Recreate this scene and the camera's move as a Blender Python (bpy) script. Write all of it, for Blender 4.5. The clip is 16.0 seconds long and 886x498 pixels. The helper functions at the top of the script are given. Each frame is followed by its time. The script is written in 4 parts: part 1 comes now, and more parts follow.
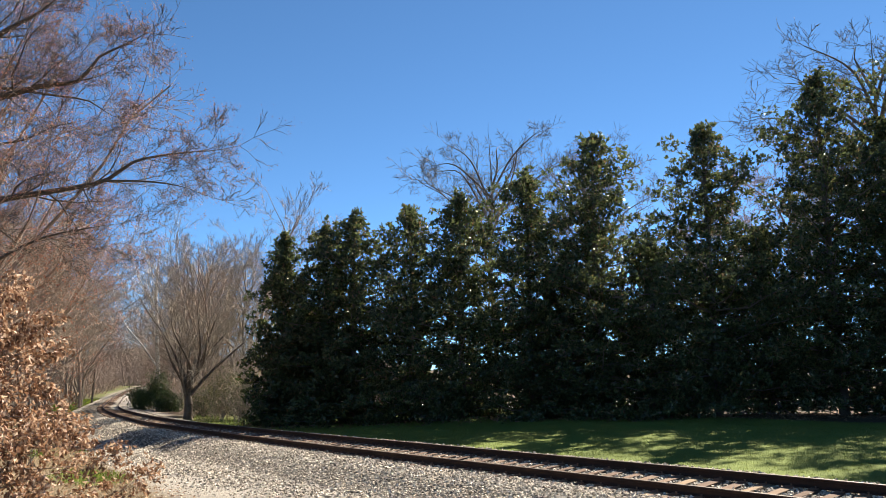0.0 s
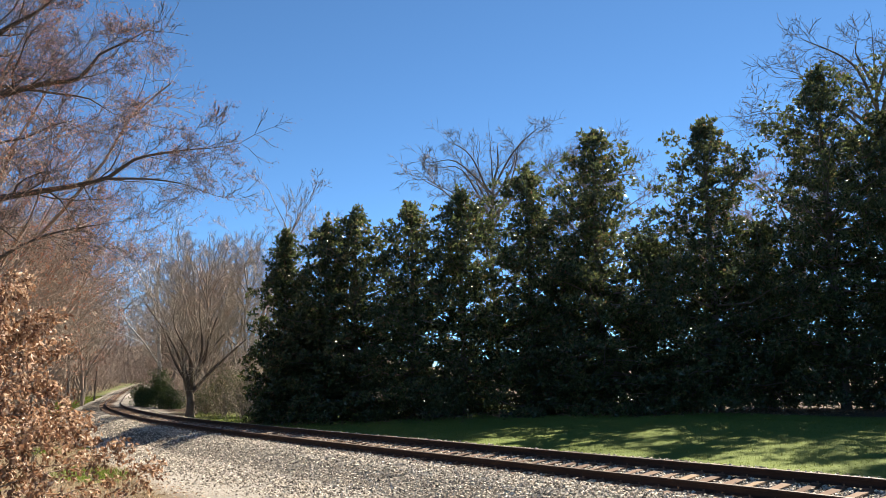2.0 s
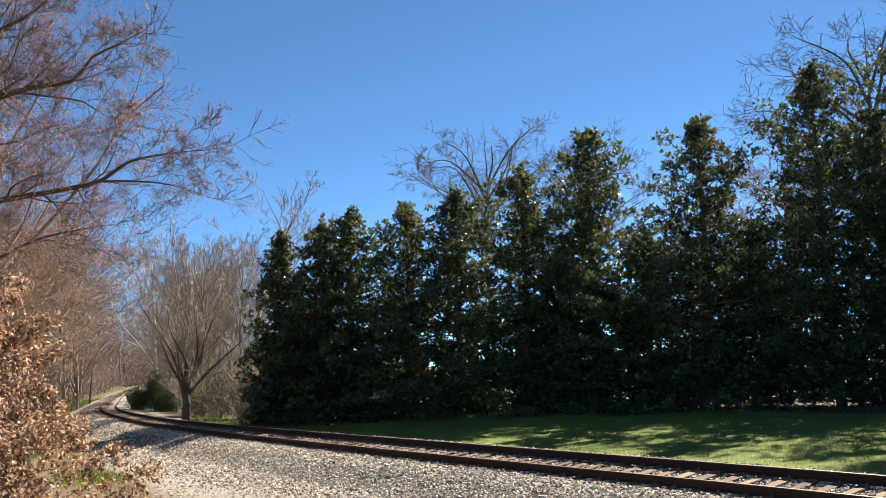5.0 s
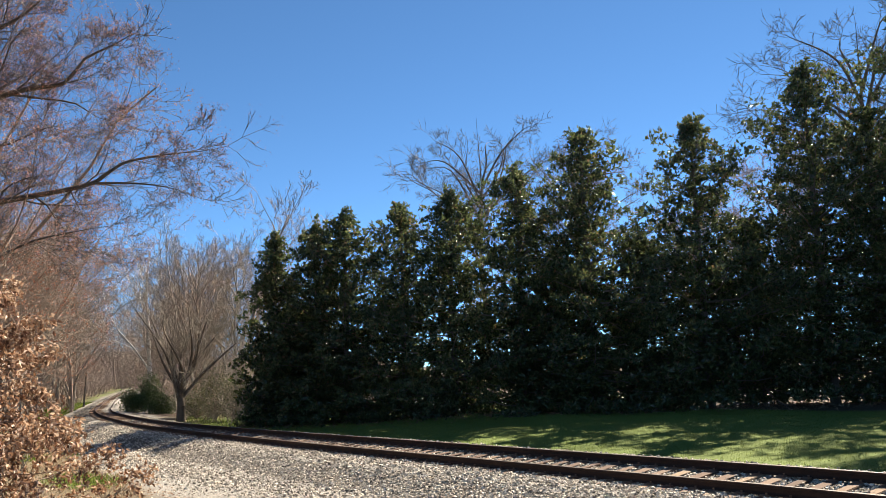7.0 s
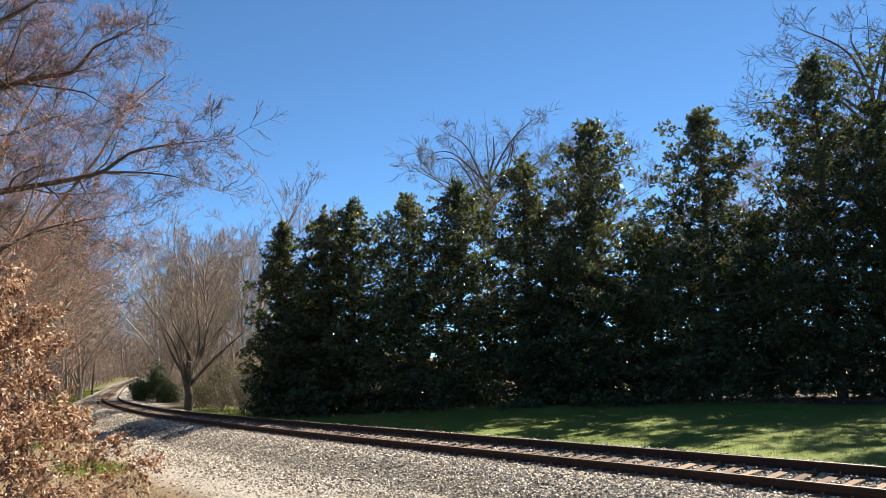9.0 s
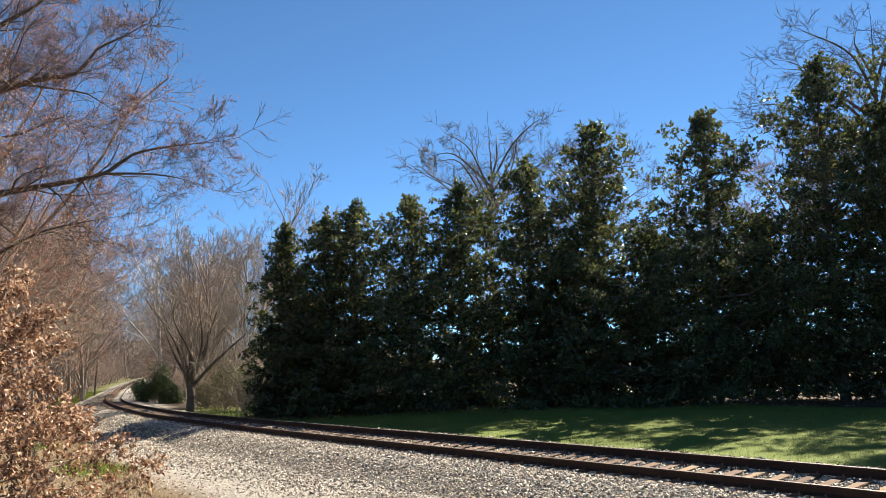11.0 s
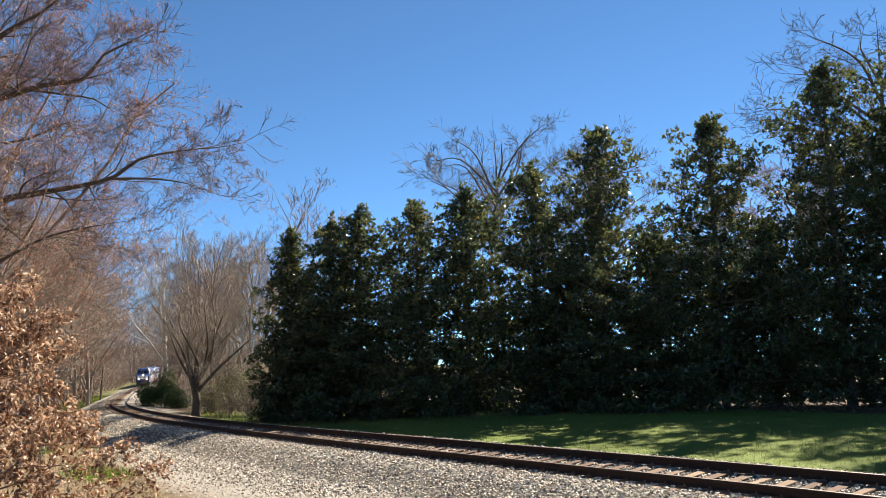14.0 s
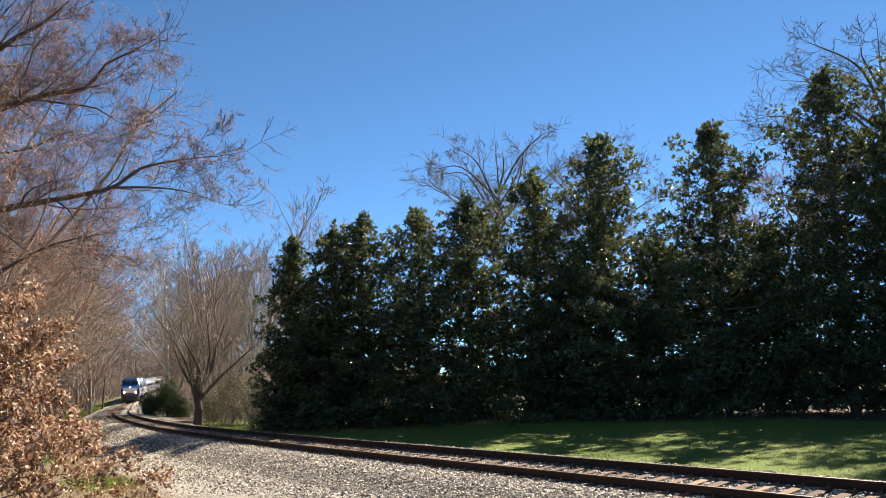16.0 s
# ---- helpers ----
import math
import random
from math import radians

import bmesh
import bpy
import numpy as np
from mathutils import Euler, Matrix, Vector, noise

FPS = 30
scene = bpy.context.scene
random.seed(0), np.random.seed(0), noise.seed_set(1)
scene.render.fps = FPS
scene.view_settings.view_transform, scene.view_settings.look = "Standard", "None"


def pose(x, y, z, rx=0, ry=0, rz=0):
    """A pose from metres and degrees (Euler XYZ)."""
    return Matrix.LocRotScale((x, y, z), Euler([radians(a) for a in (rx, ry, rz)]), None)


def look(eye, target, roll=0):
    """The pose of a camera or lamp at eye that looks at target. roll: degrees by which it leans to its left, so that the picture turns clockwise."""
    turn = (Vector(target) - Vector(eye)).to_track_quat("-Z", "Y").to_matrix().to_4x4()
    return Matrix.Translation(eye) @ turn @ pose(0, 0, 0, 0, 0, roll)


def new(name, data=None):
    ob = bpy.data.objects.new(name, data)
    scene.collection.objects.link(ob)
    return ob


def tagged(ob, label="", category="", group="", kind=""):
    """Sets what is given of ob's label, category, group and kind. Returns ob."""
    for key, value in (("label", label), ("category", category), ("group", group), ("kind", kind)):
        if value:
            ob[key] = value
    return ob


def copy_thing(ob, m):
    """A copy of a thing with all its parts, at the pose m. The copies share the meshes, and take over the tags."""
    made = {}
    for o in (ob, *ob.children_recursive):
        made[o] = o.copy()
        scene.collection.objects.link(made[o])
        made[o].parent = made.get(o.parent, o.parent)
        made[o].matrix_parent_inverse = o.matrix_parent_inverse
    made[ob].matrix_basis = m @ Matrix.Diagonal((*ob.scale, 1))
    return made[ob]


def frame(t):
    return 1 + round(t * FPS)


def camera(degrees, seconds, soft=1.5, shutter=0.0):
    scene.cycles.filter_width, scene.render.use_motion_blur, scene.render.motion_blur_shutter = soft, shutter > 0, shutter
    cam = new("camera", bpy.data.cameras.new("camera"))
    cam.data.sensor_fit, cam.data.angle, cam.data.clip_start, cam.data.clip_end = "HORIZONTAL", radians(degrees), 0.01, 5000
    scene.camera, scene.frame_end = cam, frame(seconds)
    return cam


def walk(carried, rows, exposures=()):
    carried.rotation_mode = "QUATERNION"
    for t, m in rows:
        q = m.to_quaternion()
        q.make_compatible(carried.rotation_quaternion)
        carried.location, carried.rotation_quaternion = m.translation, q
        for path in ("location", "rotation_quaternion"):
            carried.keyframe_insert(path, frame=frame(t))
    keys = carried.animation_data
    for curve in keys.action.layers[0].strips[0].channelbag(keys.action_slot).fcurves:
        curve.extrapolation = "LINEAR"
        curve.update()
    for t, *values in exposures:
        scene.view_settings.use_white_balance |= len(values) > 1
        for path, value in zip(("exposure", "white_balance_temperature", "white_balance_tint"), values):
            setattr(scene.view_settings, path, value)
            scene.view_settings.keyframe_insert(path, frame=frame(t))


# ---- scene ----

# ---------------------------------------------------------------- camera
EYE_Z = 2.2
cam = camera(55.8, 16.0, soft=0.5)
TURNS = [
    (0, 98.885, 0.783, 0.245), (0.5, 98.960, 0.925, 0.141), (1, 98.967, 1.025, 0.144), (1.5, 98.809, 1.025, 0.254),
    (2, 98.639, 1.003, 0.361), (2.5, 98.564, 1.089, 0.331), (3, 98.361, 1.070, 0.257), (3.5, 98.430, 1.124, 0.242),
    (4, 98.679, 1.271, 0.191), (6.5, 98.595, 1.793, -0.115), (7, 98.660, 1.876, -0.233), (7.5, 98.651, 1.860, -0.163),
    (8, 98.453, 1.699, 0.028), (8.5, 98.254, 1.574, 0.112), (9, 98.064, 1.435, 0.203), (11.5, 98.285, 1.341, 0.413),
    (12, 98.682, 1.375, 0.545), (12.5, 98.726, 1.348, 0.739), (13, 98.596, 1.242, 0.839), (13.5, 98.523, 1.214, 0.761),
    (14, 98.525, 1.242, 0.714), (14.5, 98.728, 1.334, 0.808), (15, 98.919, 1.389, 0.877), (15.5, 99.001, 1.347, 0.875),
    (16, 99.062, 1.384, 0.864)]
walk(cam, [(t, pose(0, 0, EYE_Z, a, b, c)) for t, a, b, c in TURNS], [(0, 1.86), (16, 1.86)])

# ---------------------------------------------------------------- sky and sun
SUN_AZ, SUN_EL = radians(37), radians(38.5)      # azimuth from +Y towards +X
world = bpy.data.worlds.new("sky")
scene.world = world
world.use_nodes = True
wn = world.node_tree.nodes
sky = wn.new("ShaderNodeTexSky")
sky.sky_type = "NISHITA"
sky.sun_disc = False
sky.sun_elevation, sky.sun_rotation = SUN_EL, SUN_AZ
sky.altitude = 4000
sky.air_density, sky.dust_density, sky.ozone_density = 0.8, 0.0, 1.5
tint = wn.new("ShaderNodeMix")
tint.data_type, tint.blend_type = "RGBA", "MULTIPLY"
tint.inputs[0].default_value, tint.inputs[7].default_value = 1.0, (0.65, 0.95, 1.075, 1)
world.node_tree.links.new(sky.outputs[0], tint.inputs[6])
world.node_tree.links.new(tint.outputs[2], wn["Background"].inputs[0])
wn["Background"].inputs[1].default_value = 0.0485
sun_dir = Vector((math.sin(SUN_AZ) * math.cos(SUN_EL), math.cos(SUN_AZ) * math.cos(SUN_EL), math.sin(SUN_EL)))
lamp = bpy.data.lights.new("sun", "SUN")
lamp.energy, lamp.angle, lamp.color = 5.0, radians(0.53), (1.0, 0.87, 0.7)
sun = new("sun", lamp)
sun.matrix_world = look((60, 60, 80), Vector((60, 60, 80)) - sun_dir)


# ---------------------------------------------------------------- materials
def shader(name, rough=0.8, metal=0.0, spec=0.5):
    m = bpy.data.materials.new(name)
    m.use_nodes = True
    nt = m.node_tree
    b = nt.nodes["Principled BSDF"]
    b.inputs["Roughness"].default_value = rough
    b.inputs["Metallic"].default_value = metal
    b.inputs["Specular IOR Level"].default_value = spec
    return m, nt, b


def noise_node(nt, scale, detail=4, rough=0.6, vec=None):
    n = nt.nodes.new("ShaderNodeTexNoise")
    n.inputs["Scale"].default_value, n.inputs["Detail"].default_value, n.inputs["Roughness"].default_value = scale, detail, rough
    if vec is None:
        g = nt.nodes.new("ShaderNodeNewGeometry")
        vec = g.outputs["Position"]
    nt.links.new(vec, n.inputs["Vector"])
    return n.outputs["Fac"]


def ramp(nt, fac, *stops):
    r = nt.nodes.new("ShaderNodeValToRGB")
    e = r.color_ramp.elements
    while len(e) < len(stops):
        e.new(0.5)
    for k, (at, col) in zip(e, stops):
        k.position, k.color = at, (*col, 1)
    nt.links.new(fac, r.inputs[0])
    return r.outputs[0]


def mix(nt, fac, a, b, how="MIX"):
    m = nt.nodes.new("ShaderNodeMix")
    m.data_type, m.blend_type = "RGBA", how
    for sock, v in ((m.inputs[0], fac), (m.inputs[6], a), (m.inputs[7], b)):
        if isinstance(v, (int, float)):
            sock.default_value = v
        elif isinstance(v, tuple):
            sock.default_value = (*v, 1)
        else:
            nt.links.new(v, sock)
    return m.outputs[2]


def bump(nt, b, height, strength=0.4, dist=0.02):
    n = nt.nodes.new("ShaderNodeBump")
    n.inputs["Strength"].default_value, n.inputs["Distance"].default_value = strength, dist
    nt.links.new(height, n.inputs["Height"])
    nt.links.new(n.outputs[0], b.inputs["Normal"])


def island(nt):
    return nt.nodes.new("ShaderNodeNewGeometry").outputs["Random Per Island"]


def attr(nt, name):
    a = nt.nodes.new("ShaderNodeAttribute")
    a.attribute_name = name
    return a.outputs["Fac"]


def simple(name, c1, c2, scale, rough=0.8, metal=0.0, bumpy=0.3, dist=0.01, spec=0.5):
    m, nt, b = shader(name, rough, metal, spec)
    big, fine = noise_node(nt, scale * 0.13, 3), noise_node(nt, scale, 5, 0.7)
    c = ramp(nt, fine, (0.3, c1), (0.7, c2))
    c = mix(nt, 0.35, c, ramp(nt, big, (0.35, c1), (0.65, c2)))
    nt.links.new(c, b.inputs["Base Color"])
    if bumpy:
        bump(nt, b, fine, bumpy, dist)
    return m


def by_island(name, stops, rough=0.8, scale=30, bumpy=0.0, through_light=0.0, spec=0.5):
    """Each loose piece takes its own colour from the stops."""
    m, nt, b = shader(name, rough, 0, spec)
    c = ramp(nt, island(nt), *stops)
    c = mix(nt, 0.3, c, ramp(nt, noise_node(nt, scale, 4), (0.3, (0.25, 0.25, 0.25)), (0.7, (1.0, 1.0, 1.0))), "MULTIPLY")
    nt.links.new(c, b.inputs["Base Color"])
    if bumpy:
        bump(nt, b, noise_node(nt, scale * 4, 4), bumpy, 0.01)
    if through_light:
        tr = nt.nodes.new("ShaderNodeBsdfTranslucent")
        nt.links.new(c, tr.inputs[0])
        ms = nt.nodes.new("ShaderNodeMixShader")
        ms.inputs[0].default_value = through_light
        nt.links.new(b.outputs[0], ms.inputs[1])
        nt.links.new(tr.outputs[0], ms.inputs[2])
        nt.links.new(ms.outputs[0], nt.nodes["Material Output"].inputs[0])
    return m


def ground_material():
    m, nt, b = shader("ground_soil", 0.95, 0, 0.2)
    big, mid, fine = noise_node(nt, 0.25, 4), noise_node(nt, 1.7, 5, 0.65), noise_node(nt, 28, 5, 0.75)
    lawn = mix(nt, 0.5, ramp(nt, mid, (0.3, (0.06, 0.1, 0.013)), (0.7, (0.12, 0.17, 0.024))),
               ramp(nt, fine, (0.3, (0.062, 0.1, 0.014)), (0.7, (0.16, 0.205, 0.034))))
    dry = ramp(nt, fine, (0.25, (0.095, 0.07, 0.043)), (0.5, (0.165, 0.128, 0.08)), (0.75, (0.25, 0.2, 0.13)))
    litter = ramp(nt, noise_node(nt, 14, 6, 0.8), (0.3, (0.03, 0.021, 0.013)), (0.6, (0.085, 0.056, 0.033)), (0.8, (0.15, 0.105, 0.062)))
    grav = ramp(nt, noise_node(nt, 45, 4, 0.8), (0.3, (0.12, 0.11, 0.096)), (0.45, (0.25, 0.233, 0.205)), (0.7, (0.42, 0.395, 0.35)))
    c = mix(nt, attr(nt, "lawn"), litter, lawn)
    c = mix(nt, attr(nt, "dry"), c, dry)
    gfac = nt.nodes.new("ShaderNodeMath")
    gfac.operation = "MULTIPLY"
    gfac.use_clamp = True
    nt.links.new(attr(nt, "gravel"), gfac.inputs[0])
    nt.links.new(ramp(nt, mid, (0.18, (0.55, 0.55, 0.55)), (0.4, (1.0, 1.0, 1.0))), gfac.inputs[1])
    c = mix(nt, gfac.outputs[0], c, grav)
    c = mix(nt, 0.25, c, ramp(nt, big, (0.3, (0.5, 0.48, 0.45)), (0.65, (1.0, 1.0, 1.0))), "MULTIPLY")
    nt.links.new(c, b.inputs["Base Color"])
    bump(nt, b, fine, 0.8, 0.04)
    return m


M_GROUND = ground_material()
M_STONE = by_island("crushed_stone", ((0.0, (0.09, 0.078, 0.062)), (0.25, (0.29, 0.255, 0.203)), (0.6, (0.49, 0.435, 0.35)), (1.0, (0.82, 0.75, 0.63))), 0.85, 60)
M_RAIL = simple("rusty_steel", (0.022, 0.012, 0.008), (0.055, 0.027, 0.017), 35, 0.85, 0.0, 0.3, 0.01, 0.2)
M_RAILTOP = simple("worn_steel", (0.05, 0.036, 0.028), (0.1, 0.076, 0.06), 60, 0.65, 0.2, 0.05, 0.01, 0.3)
M_PLATE = simple("rusty_plate", (0.09, 0.045, 0.028), (0.18, 0.10, 0.06), 50, 0.85)


def tie_material():
    m, nt, b = shader("weathered_tie", 0.9, 0, 0.2)
    oi = nt.nodes.new("ShaderNodeObjectInfo")
    add = nt.nodes.new("ShaderNodeMath")
    add.operation = "ADD"
    isl = island(nt)
    nt.links.new(oi.outputs["Random"], add.inputs[0])
    nt.links.new(isl, add.inputs[1])
    fr = nt.nodes.new("ShaderNodeMath")
    fr.operation = "FRACT"
    nt.links.new(add.outputs[0], fr.inputs[0])
    c = ramp(nt, fr.outputs[0], (0.0, (0.095, 0.056, 0.038)), (0.45, (0.15, 0.094, 0.066)), (0.8, (0.21, 0.142, 0.098)), (1.0, (0.29, 0.21, 0.135)))
    g = nt.nodes.new("ShaderNodeTexCoord")
    mp = nt.nodes.new("ShaderNodeMapping")
    mp.inputs["Scale"].default_value = (2.0, 40, 40)
    nt.links.new(g.outputs["Object"], mp.inputs[0])
    grain = noise_node(nt, 1.0, 6, 0.7, mp.outputs[0])
    c = mix(nt, 0.65, c, ramp(nt, grain, (0.3, (0.35, 0.33, 0.31)), (0.65, (1.0, 1.0, 1.0))), "MULTIPLY")
    nt.links.new(c, b.inputs["Base Color"])
    bump(nt, b, grain, 0.6, 0.012)
    return m


M_TIE = tie_material()
M_MAG = by_island("magnolia_leaf", ((0.0, (0.045, 0.06, 0.024)), (0.5, (0.075, 0.098, 0.037)), (0.88, (0.14, 0.165, 0.058)), (0.95, (0.17, 0.135, 0.06)), (1.0, (0.21, 0.125, 0.062))),
                  0.27, 12, 0, 0.5, 0.9)
M_BARK_DARK = simple("dark_bark", (0.062, 0.05, 0.04), (0.165, 0.135, 0.108), 22, 0.95, 0, 0.7, 0.02, 0.2)
M_BARK_GREY = simple("grey_bark", (0.14, 0.118, 0.093), (0.31, 0.265, 0.215), 18, 0.95, 0, 0.5, 0.02, 0.2)
M_BARK_BROWN = simple("brown_bark", (0.16, 0.121, 0.095), (0.38, 0.296, 0.235), 20, 0.95, 0, 0.5, 0.02, 0.2)
M_BARK_MID = simple("grey_brown_bark", (0.075, 0.062, 0.05), (0.18, 0.152, 0.125), 18, 0.95, 0, 0.5, 0.02, 0.2)
M_BARK_PALE = simple("pale_bark", (0.4, 0.37, 0.32), (0.72, 0.69, 0.63), 6, 0.85, 0, 0.3, 0.02, 0.3)
M_BUD = by_island("red_bud", ((0.0, (0.26, 0.105, 0.07)), (0.5, (0.42, 0.19, 0.125)), (1.0, (0.55, 0.3, 0.2))), 0.8, 20, 0, 0.35)
M_OAKLEAF = by_island("dry_leaf", ((0.0, (0.13, 0.065, 0.036)), (0.4, (0.30, 0.165, 0.096)), (0.75, (0.5, 0.33, 0.21)), (1.0, (0.72, 0.56, 0.41))), 0.55, 40, 0, 0.38)
M_SHRUB = by_island("shrub_leaf", ((0.0, (0.03, 0.055, 0.014)), (0.6, (0.07, 0.115, 0.03)), (1.0, (0.15, 0.19, 0.055))), 0.5, 15, 0, 0.25)
M_OLIVE = by_island("olive_leaf", ((0.0, (0.07, 0.075, 0.03)), (0.6, (0.15, 0.15, 0.068)), (1.0, (0.25, 0.22, 0.11))), 0.6, 15, 0, 0.3)
M_GRASS = by_island("grass_blade", ((0.0, (0.065, 0.105, 0.013)), (0.6, (0.145, 0.195, 0.027)), (1.0, (0.24, 0.27, 0.06))), 0.7, 9, 0, 0.5)
M_STRAW = by_island("straw_blade", ((0.0, (0.20, 0.14, 0.075)), (0.6, (0.36, 0.28, 0.16)), (1.0, (0.5, 0.41, 0.26))), 0.8, 9, 0, 0.3)
M_LITTER = by_island("fallen_leaf", ((0.0, (0.09, 0.05, 0.03)), (0.6, (0.22, 0.13, 0.075)), (1.0, (0.36, 0.24, 0.15))), 0.7, 20, 0, 0.1)
M_ROAD = simple("pale_concrete", (0.4, 0.37, 0.33), (0.55, 0.52, 0.46), 8, 0.9)
M_BLUE = simple("blue_paint", (0.006, 0.034, 0.12), (0.01, 0.05, 0.16), 2, 0.35, 0, 0.02)
M_SILVER = simple("silver_paint", (0.22, 0.23, 0.25), (0.32, 0.335, 0.355), 3, 0.5, 0.5, 0.02)
M_STEEL = simple("stainless_side", (0.13, 0.138, 0.15), (0.2, 0.21, 0.225), 3, 0.5, 0.6, 0.02)
M_WHITE = simple("white_paint", (0.7, 0.7, 0.7), (0.82, 0.82, 0.82), 5, 0.5, 0, 0.02)
M_RED = simple("red_paint", (0.42, 0.05, 0.045), (0.55, 0.08, 0.06), 5, 0.5, 0, 0.02)
M_BLACK = simple("black_underframe", (0.02, 0.02, 0.02), (0.05, 0.047, 0.045), 12, 0.7)
M_GLASS = simple("dark_window", (0.012, 0.014, 0.018), (0.022, 0.025, 0.03), 3, 0.08, 0, 0)


def glow_material():
    m, nt, b = shader("headlight_glow", 0.3)
    b.inputs["Base Color"].default_value = (1, 0.95, 0.85, 1)
    b.inputs["Emission Color"].default_value = (1, 0.9, 0.75, 1)
    b.inputs["Emission Strength"].default_value = 4
    return m


M_GLOW = glow_material()


# ---------------------------------------------------------------- mesh helpers
def mesh_of(name, verts, faces, mats, smooth=False, index=None):
    me = bpy.data.meshes.new(name)
    verts = np.asarray(verts, np.float32).reshape(-1, 3)
    if isinstance(faces, np.ndarray):
        n, k = faces.shape
        me.vertices.add(len(verts))
        me.vertices.foreach_set("co", verts.ravel())
        me.loops.add(n * k)
        me.loops.foreach_set("vertex_index", faces.astype(np.int32).ravel())
        me.polygons.add(n)
        me.polygons.foreach_set("loop_start", np.arange(0, n * k, k, dtype=np.int32))
        me.update(calc_edges=True)
    else:
        me.from_pydata(verts.tolist(), [], faces)
    for mt in (mats if isinstance(mats, (list, tuple)) else [mats]):
        me.materials.append(mt)
    if index is not None:
        me.polygons.foreach_set("material_index", np.asarray(index, np.int32))
    me.polygons.foreach_set("use_smooth", np.full(len(me.polygons), smooth))
    me.update()
    return me


def part(name, me, parent=None, label=""):
    ob = new(name, me)
    if parent is not None:
        ob.parent = parent
    if label:
        ob["label"] = label
    return ob


def thing(name, x, y, z, turn=0.0, **tags):
    ob = new(name)
    ob.matrix_world = pose(x, y, z, 0, 0, turn)
    return tagged(ob, **tags)


def bm_mesh(name, bm, mat, smooth=False):
    me = bpy.data.meshes.new(name)
    bmesh.ops.recalc_face_normals(bm, faces=bm.faces)
    bm.to_mesh(me)
    bm.free()
    me.materials.append(mat)
    for p in me.polygons:
        p.use_smooth = smooth
    return me


def box(name, sx, sy, sz, at, mat, bevel=0.0, taper=None):
    bm = bmesh.new()
    bmesh.ops.create_cube(bm, size=1)
    for v in bm.verts:
        v.co = Vector((v.co.x * sx, v.co.y * sy, v.co.z * sz))
        if taper:
            taper(v)
    if bevel:
        bmesh.ops.bevel(bm, geom=bm.edges[:], offset=bevel, segments=2, affect="EDGES")
    bmesh.ops.translate(bm, verts=bm.verts, vec=at)
    return bm_mesh(name, bm, mat)


def cyl(name, r, depth, at, axis, mat, sides=16):
    bm = bmesh.new()
    bmesh.ops.create_cone(bm, cap_ends=True, segments=sides, radius1=r, radius2=r, depth=depth)
    if axis == "x":
        bmesh.ops.rotate(bm, verts=bm.verts, cent=(0, 0, 0), matrix=Matrix.Rotation(radians(90), 3, "Y"))
    if axis == "y":
        bmesh.ops.rotate(bm, verts=bm.verts, cent=(0, 0, 0), matrix=Matrix.Rotation(radians(90), 3, "X"))
    bmesh.ops.translate(bm, verts=bm.verts, vec=at)
    return bm_mesh(name, bm, mat)


def tube_arrays(segs, sides):
    """Tapered prisms for rows of p0(3), p1(3), r0, r1."""
    s = np.asarray(segs, float).reshape(-1, 8)
    p0, p1 = s[:, :3], s[:, 3:6]
    d = p1 - p0
    d /= np.linalg.norm(d, axis=1)[:, None] + 1e-9
    ref = np.where(np.abs(d[:, 2:3]) < 0.9, [[0, 0, 1.0]], [[1.0, 0, 0]])
    a = np.cross(d, ref)
    a /= np.linalg.norm(a, axis=1)[:, None]
    b = np.cross(d, a)
    ang = np.arange(sides) * 2 * np.pi / sides
    ring = a[:, None, :] * np.cos(ang)[None, :, None] + b[:, None, :] * np.sin(ang)[None, :, None]
    v = np.concatenate([p0[:, None] + ring * s[:, 6, None, None], p1[:, None] + ring * s[:, 7, None, None]], 1)
    i = np.arange(sides)
    j = (i + 1) % sides
    f = np.stack([i, j, j + sides, i + sides], 1)
    faces = (f[None] + (np.arange(len(s)) * 2 * sides)[:, None, None]).reshape(-1, 4)
    return v.reshape(-1, 3), faces


def tubes(name, segs, mat):
    """One mesh of branch pieces: thick ones round, thin ones three-sided."""
    s = np.asarray(segs, float).reshape(-1, 8)
    vs, fs, n = [], [], 0
    for lo, hi, sides in ((0, 0.024, 3), (0.024, 0.06, 5), (0.06, 9, 9)):
        k = s[(s[:, 6] >= lo) & (s[:, 6] < hi)]
        if len(k):
            v, f = tube_arrays(k, sides)
            vs.append(v)
            fs.append(f + n)
            n += len(v)
    return mesh_of(name, np.concatenate(vs), np.concatenate(fs), mat, True)


def leaves(name, rng, at, way, size, wide, mat, fold=0.25, curl=0.2):
    """Leaves at places `at`, growing along `way`: each a folded, curled blade of four triangles' worth of faces."""
    at, way = np.asarray(at, float), np.asarray(way, float)
    n = len(at)
    way = way / (np.linalg.norm(way, axis=1)[:, None] + 1e-9)
    side = np.cross(way, rng.normal(size=(n, 3)))
    side /= np.linalg.norm(side, axis=1)[:, None] + 1e-9
    up = np.cross(side, way)
    L = size * rng.uniform(0.7, 1.25, (n, 1))
    W = wide * rng.uniform(0.7, 1.25, (n, 1))
    mid = at + way * L * 0.5
    tip = at + way * L - up * L * curl
    l = mid + side * W * 0.5 + up * W * fold
    r = mid - side * W * 0.5 + up * W * fold
    v = np.stack([at, l, tip, r], 1).reshape(-1, 3)
    base = np.arange(n)[:, None] * 4
    f = np.concatenate([base + [[0, 1, 2]], base + [[0, 2, 3]]], 0)
    return mesh_of(name, v, f, mat)


